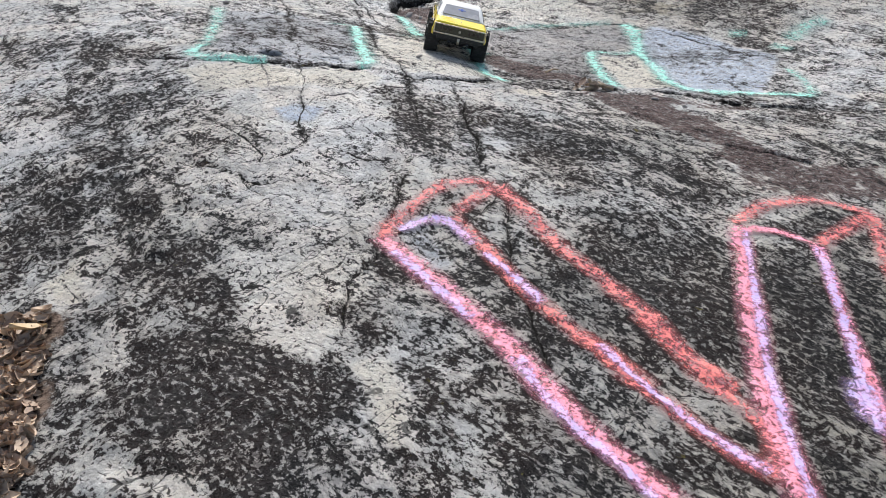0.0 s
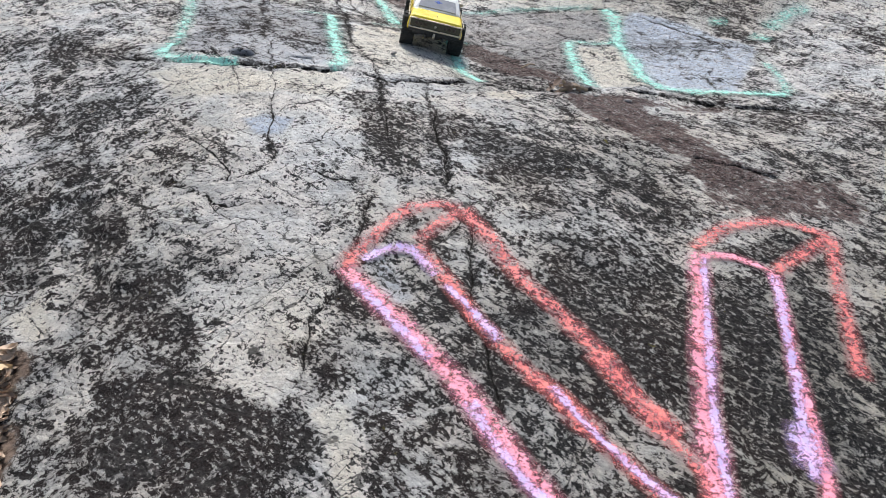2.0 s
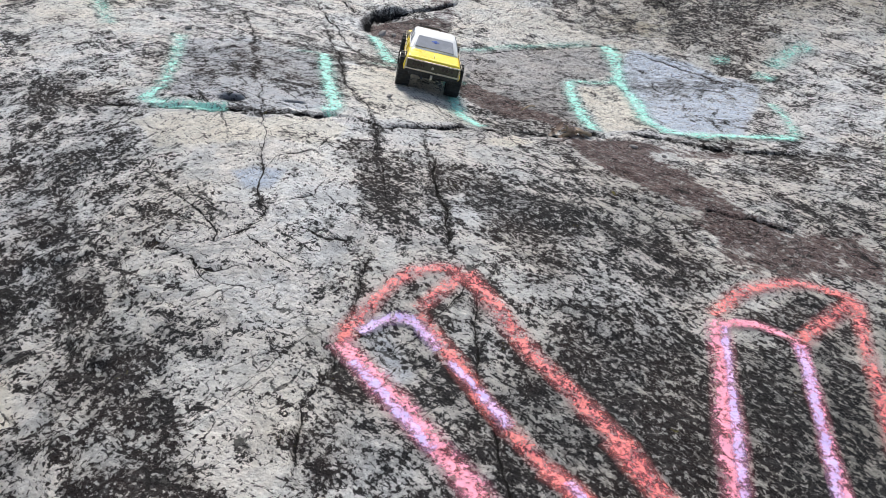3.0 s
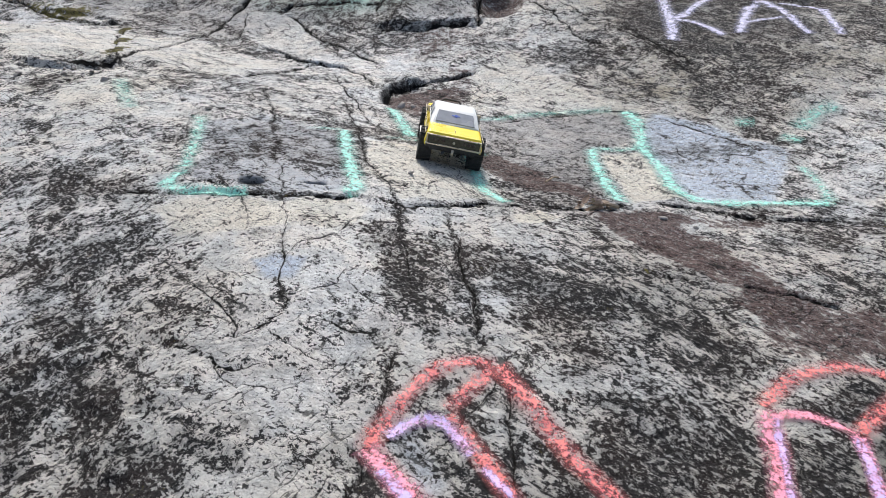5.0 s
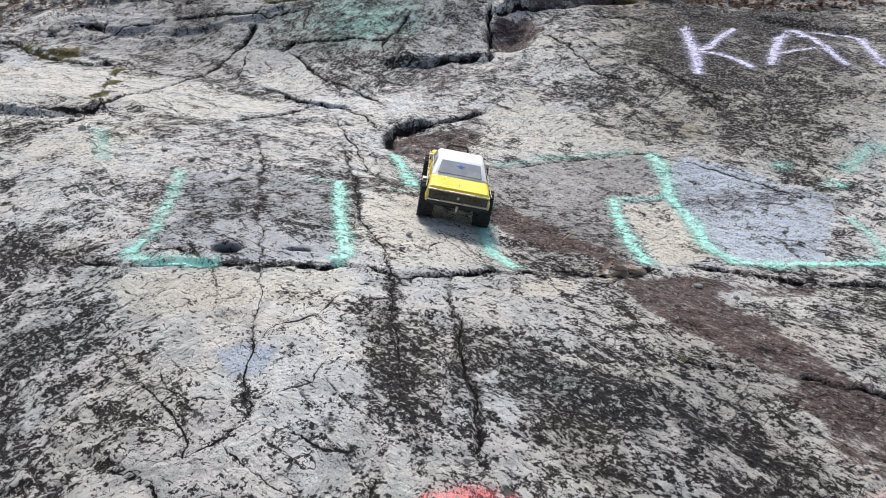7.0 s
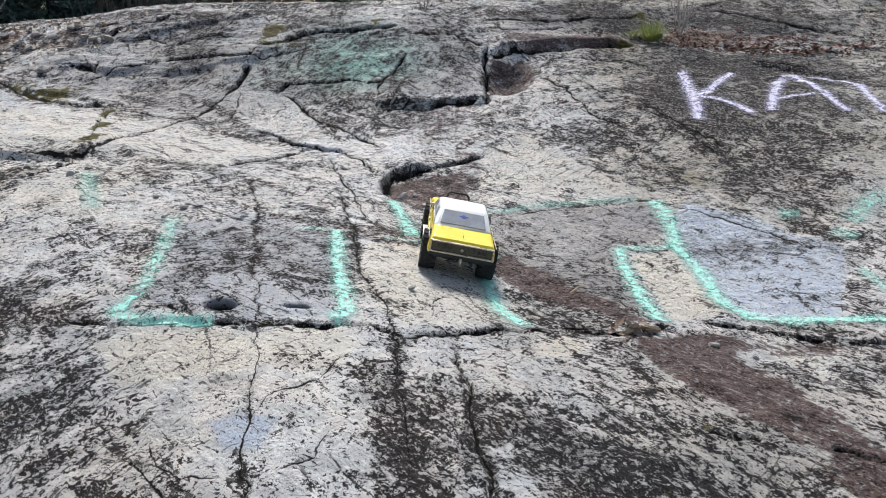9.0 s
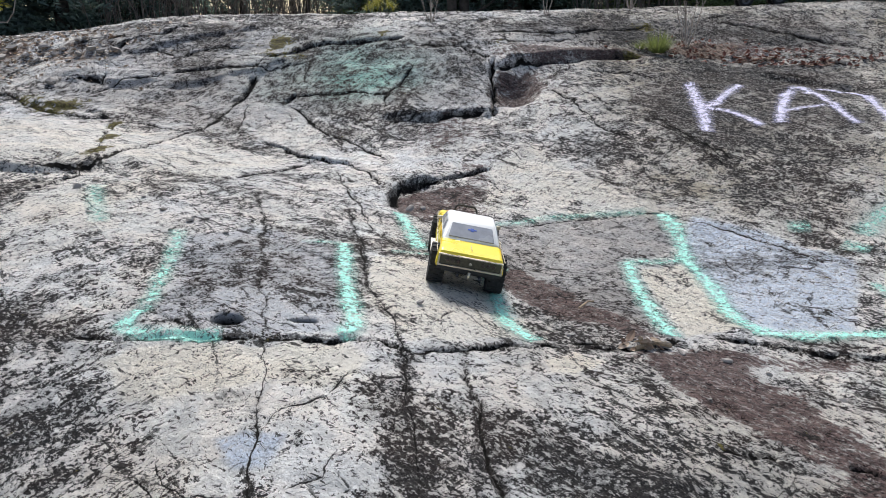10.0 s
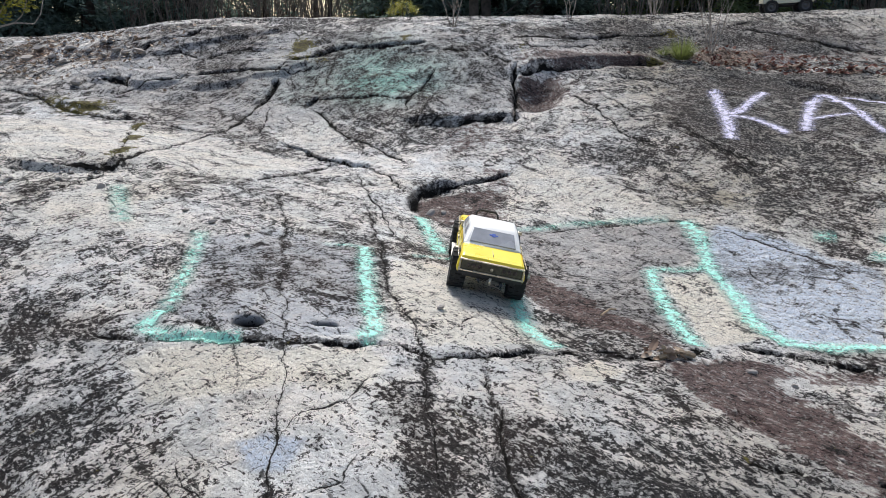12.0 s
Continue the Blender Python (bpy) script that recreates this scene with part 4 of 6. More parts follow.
def near_box(x, y, points, margin):
    xs, ys = [p[0] for p in points], [p[1] for p in points]
    return (x > min(xs) - margin) & (x < max(xs) + margin) & (y > min(ys) - margin) & (y < max(ys) + margin)


def shape(x, y):
    """Height of the ground and the strength of the joints at plan points."""
    x, y = np.asarray(x, float), np.asarray(y, float)
    z = swells(x, y)
    past = np.maximum(0, y - 7.4)
    z = z - 0.045 * past - 0.25 * (1 - np.exp(-past / 6))
    z = z - 0.06 * np.maximum(0, np.abs(x) - 4) * np.exp(-np.maximum(0, np.abs(x) - 4) / 10) - 0.25 * np.clip(-1 - y, 0, 4)
    z = np.where(y > 7.4, np.maximum(z, -0.6), z)
    away = np.clip(np.hypot(x, y - 3.5) / 8 - 0.8, 0, 1)
    # ledges
    wx, wy = x + 0.03 * fbm(x * 9, y * 9, 3, 11), y + 0.03 * fbm(x * 9, y * 9, 3, 23)
    for rise, points in LEDGES.values():
        m = near_box(x, y, points, 0.6)
        d, s, share = to_line(wx[m], wy[m], points)
        ends = np.clip(share * 7, 0, 1) * np.clip((1 - share) * 7, 0, 1)
        z[m] += rise * ends * (np.clip(s / 0.024 + 0.5, 0, 1) - 0.5) * np.exp(-((d / 0.25) ** 2))
    # weathered surface: swells, foliation ribs, grit
    c, sn = math.cos(radians(-33)), math.sin(radians(-33))
    along, across = x * c + y * sn, -x * sn + y * c
    fine = np.clip(1.25 - np.hypot(x, y) / 14, 0.15, 1)
    z += 0.010 * fbm(x * 3.1, y * 3.1, 3, 3) * fine + 0.006 * fbm(along * 6, across * 14, 2, 5) * fine + 0.004 * fbm(along * 16, across * 34, 1, 7) * fine
    z += 0.009 * np.abs(fbm(x * 17, y * 17, 3, 13)) * fine * np.clip((3.2 - y) / 0.5, 0.35, 1) * (1 + 1.6 * np.clip((-0.3 - x) / 0.2, 0, 1) * np.clip((1.9 - y) / 0.3, 0, 1))
    strata = np.clip((y - 4.6) / 0.8, 0, 1) * np.clip((9 - y) / 1.5, 0, 1)
    bed = fbm(x * 1.3 + 0.5 * y, y * 5.5, 4, 91, 0.55)
    z += strata * (0.035 * bed + 0.025 * np.abs(fbm(x * 2.2, y * 8, 3, 95)))
    lumps = np.clip((y - 2.9) / 0.6, 0, 1) * np.clip((5.2 - y) / 0.5, 0, 1)
    z += lumps * 0.018 * fbm(x * 2.6, y * 3.4, 3, 97)
    # joints
    crack, joint, pit, seam = 0 * x, 0 * x + 0.05, 0 * x, 0 * x
    wx, wy = x + 0.022 * fbm(x * 15, y * 15, 3, 31), y + 0.022 * fbm(x * 15, y * 15, 3, 37)
    loose = 0.85 + 0.8 * fbm(x * 11, y * 11, 2, 41)
    for key, (width, depth, points) in CRACKS.items():
        m = near_box(x, y, points, 0.24)
        d, s, share = to_line(wx[m], wy[m], points)
        ends = np.clip(share * 9 + 0.2, 0, 1) * np.clip((1 - share) * 9 + 0.2, 0, 1)
        w = width * np.clip(loose[m], 0.4, 1.25)
        z[m] -= depth * (0.5 if width < 0.02 and points[0][1] > 3.2 else 1.0) * ends * np.exp(-((d / (w * 0.5)) ** 1.6))
        if min(p[1] for p in points) > 3.2:
            z[m] += 0.008 * ends * np.clip(s / 0.009, 0, 1) * np.clip(1 - d / 0.22, 0, 1) ** 1.5
        if key in LICHEN_SEAMS:
            seam[m] = np.maximum(seam[m], ends * np.exp(-((d / (0.011 * loose[m])) ** 2)))
        closer = d < np.abs(joint[m])
        joint[m] = np.where(closer, s, joint[m])
        crack[m] = np.where(closer, (0.3 if key in LICHEN_SEAMS else 0.8 if "cross" in key else 0.34 if key.startswith("vein") else 0.45 if points[0][1] > 3.2 else 0.6) * w * ends * np.clip(1.6 - d / 0.025, 0, 1), crack[m])
    for px, py, rx, ry, depth in HOLLOWS:
        z -= depth * np.exp(-(((x - px) / rx) ** 2 + ((y - py) / ry) ** 2) ** 1.5)
    for px, py, rx, ry, depth in PITS:
        g = np.exp(-(((x - px) / rx) ** 2 + ((y - py) / ry) ** 2) ** 2)
        z -= depth * g
        pit = np.maximum(pit, g)
    return z, crack, joint, pit, seam


def height(x, y):
    return float(shape(np.array([float(x)]), np.array([float(y)]))[0][0])


def blobs(x, y, patches, mode="max"):
    """Soft patches with ragged edges."""
    jx, jy = fbm(x * 5, y * 5, 3, 51), fbm(x * 5, y * 5, 3, 61)
    total = 0 * x
    for px, py, rx, ry, value in patches:
        q = ((x + 0.5 * rx * jx - px) / (rx * 1.25)) ** 2 + ((y + 0.5 * ry * jy - py) / (ry * 1.25)) ** 2
        g = value * np.exp(-(q**0.85))
        total = total + g if mode == "add" else np.maximum(total, g)
    return total


def inside(x, y, outline, soft):
    """1 within an outline, 0 outside it, with a ragged edge."""
    jx, jy = x + soft * 1.3 * fbm(x * 7, y * 7, 4, 53, 0.6), y + soft * 1.3 * fbm(x * 7, y * 7, 4, 63, 0.6)
    d = to_line(jx, jy, [*outline, outline[0]])[0]
    within = np.zeros(x.shape, bool)
    for (ax, ay), (bx, by) in zip(outline, (*outline[1:], outline[0])):
        if ay != by:
            within ^= ((ay > jy) != (by > jy)) & (jx < (bx - ax) * (jy - ay) / (by - ay) + ax)
    t = np.clip(0.5 + 0.5 * np.where(within, d, -d) / soft, 0, 1)
    return t * t * (3 - 2 * t)


def axis(stops):
    """Grid lines from (start, step) pairs, the last one an end."""
    out = []
    for (a, step), (b, _) in zip(stops, stops[1:]):
        out += list(np.arange(a, b - step * 0.5, step))
    return np.array(out + [stops[-1][0]])


def sheet(name, gx, gy):
    X, Y = np.meshgrid(gx, gy)
    x, y = X.ravel(), Y.ravel()
    z, crack, joint, pit, seam = shape(x, y)
    nx, ny = len(gx), len(gy)
    mesh = bpy.data.meshes.new(name)
    mesh.vertices.add(nx * ny)
    mesh.vertices.foreach_set("co", np.stack([x, y, z], 1).ravel())
    i = (np.arange(ny - 1)[:, None] * nx + np.arange(nx - 1)[None]).ravel()
    quads = np.stack([i, i + 1, i + nx + 1, i + nx], 1).ravel()
    mesh.loops.add(len(quads))
    mesh.loops.foreach_set("vertex_index", quads)
    mesh.polygons.add(len(i))
    mesh.polygons.foreach_set("loop_start", np.arange(len(i)) * 4)
    mesh.polygons.foreach_set("use_smooth", np.ones(len(i), bool))
    mesh.update(calc_edges=True)
    far = np.clip((np.hypot(x, y - 3) - 7) / 4, 0, 1)
    layers = {
        "cover": 0.62 + 0.24 * np.clip((1.6 - y) / 0.5, 0, 1) + 0.1 * np.clip((y - 3.4) / 0.6, 0, 1) + blobs(x, y, LICHEN_FAR, "add") + blobs(x, y, PALE_FAR, "add"),
        "crack": crack, "joint": joint, "pit": pit,
        "lean": np.clip((x + 0.55 + 0.3 * fbm(x * 3, y * 3, 2, 81)) / 0.5, 0, 1),
        "cream": 0 * x, "soil": blobs(x, y, SOIL), "blue_wash": 0 * x, "dull": 0 * x,
        "teal_wash": blobs(x, y, TEAL_WASH), "moss": blobs(x, y, MOSS),
        "grime": 0.35 * np.clip((1.75 - y) / 0.6, 0, 1) + 0.45 * np.clip((x - 0.1) / 0.5, 0, 1) * np.clip((2.4 - y) / 0.4, 0, 1) + 0.8 * np.clip((x - 0.5) / 0.5, 0, 1) * np.clip((y - 3.2) / 0.5, 0, 1) + 0.5 * fbm(x * 2.1, y * 2.1, 3, 83),
        "litter": np.maximum(blobs(x, y, LITTER), far),
    }
    for layer, value, soft, outline in ZONES:
        m = near_box(x, y, outline, 3 * soft + 0.03)
        layers[layer][m] += (value - layers[layer][m]) * inside(x[m], y[m], outline, soft)
    layers["cover"] = np.clip(layers["cover"] + 0.55 * fbm(x * 2.6, y * 2.6, 5, 71, 0.65) + 0.5 * seam, 0.0, 1.5)
    layers["grime"] = np.clip(layers["grime"] - 0.5 * layers["cream"], 0, 1)
    for key, values in layers.items():
        mesh.attributes.new(key, "FLOAT", "POINT").data.foreach_set("value", values.astype(np.float32))
    mesh.materials.append(ROCK)
    return new(name, mesh)


GX = axis([(-400, 100), (-100, 20), (-20, 2), (-8, 0.4), (-4, 0.05), (-2.6, 0.0085), (-1.1, 0.0066), (1.4, 0.0085), (2.6, 0.04), (4, 0.4), (8, 2), (20, 20), (100, 100), (400, 0)])
GY = axis([(-300, 60), (-60, 10), (-10, 1), (-1, 0.12), (0.5, 0.007), (2.9, 0.009), (4.4, 0.009), (6.4, 0.02), (7.6, 0.15), (10, 1), (30, 10), (100, 60), (700, 0)])
ground = tagged(sheet("ground", GX, GY), "grey granite outcrop mottled with black lichen, jointed and worn", "rock", kind="structure")


# ---------------------------------------------------------------- mesh helpers
def part(name, bm, material, parent=None, label="", smooth=False):
    mesh = bpy.data.meshes.new(name)
    bm.to_mesh(mesh)
    bm.free()
    mesh.materials.append(material)
    if smooth:
        for p in mesh.polygons:
            p.use_smooth = True
    ob = new(name, mesh)
    ob.parent = parent
    if label:
        tagged(ob, label)
    return ob


def thing(name, m=None):
    ob = new(name)
    ob.empty_display_size = 0.05
    if m is not None:
        ob.matrix_world = m
    return ob


def add_box(bm, lo, hi, bevel=0.0, segments=2):
    start = set(bm.verts)
    bmesh.ops.create_cube(bm, size=1)
    vs = [v for v in bm.verts if v not in start]
    for v in vs:
        v.co = [lo[k] + (v.co[k] + 0.5) * (hi[k] - lo[k]) for k in range(3)]
    if bevel:
        es = list({e for v in vs for e in v.link_edges})
        bmesh.ops.bevel(bm, geom=es, offset=bevel, segments=segments, affect="EDGES", profile=0.6)
    return bm


def box(lo, hi, bevel=0.0, segments=2):
    return add_box(bmesh.new(), lo, hi, bevel, segments)


def lathe(profile, steps=32):
    """Turn (radius, x) pairs about the x axis."""
    bm = bmesh.new()
    rings = []
    for r, x in profile:
        rings.append([bm.verts.new((x, r * math.cos(2 * math.pi * k / steps), r * math.sin(2 * math.pi * k / steps))) for k in range(steps)])
    for a, b in zip(rings, rings[1:]):
        for k in range(steps):
            bm.faces.new((a[k], b[k], b[(k + 1) % steps], a[(k + 1) % steps]))
    return bm


def add_tube(bm, points, radii, sides=6, caps=True):
    rings = []
    pts = [Vector(p) for p in points]
    for k, p in enumerate(pts):
        d = (pts[min(k + 1, len(pts) - 1)] - pts[max(k - 1, 0)]).normalized()
        a = d.orthogonal().normalized()
        c = d.cross(a)
        r = radii[k] if isinstance(radii, (list, tuple)) else radii
        rings.append([bm.verts.new(p + r * (math.cos(2 * math.pi * s / sides) * a + math.sin(2 * math.pi * s / sides) * c)) for s in range(sides)])
    for a, b in zip(rings, rings[1:]):
        # align the rings to avoid twist
        off = min(range(sides), key=lambda o: sum((a[s].co - b[(s + o) % sides].co).length for s in range(sides)))
        for s in range(sides):
            bm.faces.new((a[s], a[(s + 1) % sides], b[(s + 1 + off) % sides], b[(s + off) % sides]))
    if caps:
        bm.faces.new(rings[0][::-1])
        bm.faces.new(rings[-1])
    return bm


def tube(points, radii, sides=8):
    return add_tube(bmesh.new(), points, radii, sides)


def smooth_line(points, step):
    """Catmull-Rom through plan points, at an even step."""
    p = [points[0], *points, points[-1]]
    out = []
    for k in range(1, len(p) - 2):
        a, b, c, d = (np.array(q, float) for q in p[k - 1:k + 3])
        n = max(2, int(np.linalg.norm(c - b) / step))
        for t in np.arange(n) / n:
            out.append(0.5 * (2 * b + (c - a) * t + (2 * a - 5 * b + 4 * c - d) * t**2 + (3 * b - a - 3 * c + d) * t**3))
    out.append(np.array(points[-1], float))
    return np.array(out)


def stroke(points, width, lift, seed):
    """A ribbon of paint that follows the rock."""
    line = smooth_line(points, 0.012)
    tangent = np.gradient(line, axis=0)
    tangent /= np.linalg.norm(tangent, axis=1)[:, None] + 1e-9
    side = np.stack([-tangent[:, 1], tangent[:, 0]], 1)
    n, across = len(line), 9
    s = np.linspace(-1, 1, across)
    k = np.arange(n)
    half = width * 0.74 * (1 + 0.35 * fbm(k * 0.16 + seed, 0 * k + seed * 3.1, 2, seed))
    xy = line[:, None, :] + side[:, None, :] * (half[:, None] * s[None])[:, :, None]
    z = shape(xy[..., 0].ravel(), xy[..., 1].ravel())[0] + lift
    bm = bmesh.new()
    layer = bm.verts.layers.float.new("edge")
    grid = []
    zz = z.reshape(n, across)
    for i in range(n):
        tip = min(1.0, 0.72 + 0.12 * min(i, n - 1 - i))
        row = []
        for j in range(across):
            v = bm.verts.new((xy[i, j, 0], xy[i, j, 1], zz[i, j]))
            v[layer] = (1 - abs(s[j]) ** 2.2) * tip
            row.append(v)
        grid.append(row)
    for i in range(n - 1):
        for j in range(across - 1):
            bm.faces.new((grid[i][j], grid[i][j + 1], grid[i + 1][j + 1], grid[i + 1][j]))
    return bm


# ---------------------------------------------------------------- spray paint on the rock
COLOURS = {"coral": (CORAL, 0.005), "pink": (PINK, 0.0055), "lilac": (LILAC, 0.007)}
slab_letter = thing("painted_letter")
tagged(slab_letter, "slanting block letter outlined in coral, pink and lilac spray paint", "graffiti", "painted letters")
post_letter = thing("painted_letter")
tagged(post_letter, "upright block letter outlined in coral, pink and lilac spray paint", "graffiti", "painted letters")
for n, (width, colour, points) in enumerate(CHALK_STROKES):
    material, lift = COLOURS[colour]
    owner = slab_letter if n < 12 else post_letter
    part("paint_stroke", stroke(points, width, lift, 100 + n), material, owner, colour + " spray paint stroke", True)
teal_letters = thing("painted_outline")
tagged(teal_letters, "worn teal spray paint outline of large block letters on pale granite", "graffiti", "painted letters")
for n, (width, strength, points) in enumerate(TEAL_STROKES):
    part("paint_stroke", stroke(points, width, 0.006, 200 + n), TEAL[0 if strength < 0.55 else 1 if strength < 0.86 else 2], teal_letters, "", True)
white_letters = {}
for n, (width, which, points) in enumerate(WHITE_STROKES):
    if which not in white_letters:
        white_letters[which] = tagged(thing("painted_letter"), {"K": "lilac-white spray painted letter K on dark rock", "A": "lilac-white spray painted letter A on dark rock"}.get(which, "lilac-white spray painted slanting stroke on dark rock"), "graffiti", "painted letters")
    part("paint_stroke", stroke(points, width, 0.007, 300 + n), WHITE, white_letters[which], "", True)


# ---------------------------------------------------------------- model cars
def tyre_mesh(r, w):
    bm = lathe([(r * 0.56, -w * 0.42), (r * 0.70, -w * 0.50), (r * 0.90, -w * 0.48), (r * 0.955, -w * 0.36), (r * 0.965, 0), (r * 0.955, w * 0.36), (r * 0.90, w * 0.48), (r * 0.70, w * 0.50), (r * 0.56, w * 0.42)], 36)
    for k in range(20):
        for row, x0 in ((0, -0.50), (1, -0.17), (2, 0.16)):
            a = 2 * math.pi * (k + 0.5 * (row % 2)) / 20
            start = set(bm.verts)
            add_box(bm, (x0 * w, -0.105 * r, r * 0.93), ((x0 + 0.33) * w, 0.105 * r, r * 1.0))
            turn = Matrix.Rotation(a, 4, "X")
            for v in [v for v in bm.verts if v not in start]:
                v.co = turn @ v.co
    return bm


def wheel(parent, x, y, r, w, side):
    ob = part("wheel", lathe([(r * 0.1, -w * 0.30), (r * 0.1, w * 0.30), (r * 0.02, w * 0.30)], 16), BLACK_PLASTIC, parent, "", True)
    ob.location = (x, y, r)
    part("tyre", tyre_mesh(r, w), RUBBER, ob, "black knobbly rubber tyre")
    o = side
    rim = lathe([(r * 0.58, -w * 0.42 * o), (r * 0.60, w * 0.44 * o), (r * 0.53, w * 0.46 * o), (r * 0.47, w * 0.30 * o), (r * 0.20, w * 0.22 * o), (r * 0.16, w * 0.40 * o), (r * 0.02, w * 0.41 * o)], 28)
    part("rim", rim, RIM_METAL, ob, "dull metal rim", True)
    return ob


def shell(profile, half, bevel):
    """A car body from its side profile, (y, z) pairs, as wide as 2 half."""
    bm = bmesh.new()
    a = [bm.verts.new((-half, y, z)) for y, z in profile]
    b = [bm.verts.new((half, y, z)) for y, z in profile]
    left, right = bm.faces.new(a), bm.faces.new(b[::-1])
    n = len(profile)
    for k in range(n):
        bm.faces.new((a[k], b[k], b[(k + 1) % n], a[(k + 1) % n]))
    bm.normal_update()
    edges = [e for e in list(left.edges) + list(right.edges)]
    bmesh.ops.bevel(bm, geom=edges, offset=bevel, segments=3, affect="EDGES", profile=0.5)
    for v in bm.verts:
        v.co.x *= 1 - 0.10 * min(1, max(0, (v.co.z - 0.095) / 0.035))
    bmesh.ops.recalc_face_normals(bm, faces=bm.faces)
    return bm


def arch(cy, r, z0, cz, steps=10):
    """A wheel arch from front to back."""
    a0 = math.asin((z0 - cz) / r)
    return [(cy + r * math.cos(a0 + (math.pi - 2 * a0) * k / steps), cz + r * math.sin(a0 + (math.pi - 2 * a0) * k / steps)) for k in range(steps + 1)]


def quad_panel(corners, thick):
    """A thin pane on four corners, thick along its normal."""
    bm = bmesh.new()
    c = [Vector(p) for p in corners]
    n = (c[1] - c[0]).cross(c[3] - c[0]).normalized() * thick
    lo, hi = [bm.verts.new(p) for p in c], [bm.verts.new(p + n) for p in c]
    bm.faces.new(lo[::-1])
    bm.faces.new(hi)
    for k in range(4):
        bm.faces.new((lo[k], lo[(k + 1) % 4], hi[(k + 1) % 4], hi[k]))
    bmesh.ops.bevel(bm, geom=list(bm.edges), offset=thick * 0.35, segments=1, affect="EDGES")
    return bm


def rest_on_rock(x, y, heading, base, track):
    """The pose of a car whose four tyres stand on the rock."""
    h = radians(heading)
    ahead, right = Vector((-math.sin(h), math.cos(h), 0)), Vector((math.cos(h), math.sin(h), 0))
    feet = []
    for a in (-0.5, 0.5):
        for s in (-0.5, 0.5):
            p = Vector((x, y, 0)) + ahead * a * base + right * s * track
            feet.append(Vector((p.x, p.y, max(height(p.x + dx, p.y + dy) for dx in (-0.012, 0, 0.012) for dy in (-0.02, 0, 0.02)))))
    centre = sum(feet, Vector()) / 4
    f = ((feet[2] + feet[3]) - (feet[0] + feet[1])).normalized()
    r = ((feet[1] + feet[3]) - (feet[0] + feet[2])).normalized()
    u = r.cross(f).normalized()
    r = f.cross(u)
    m = Matrix((r, f, u)).transposed().to_4x4()
    m.translation = centre - u * 0.002
    return m


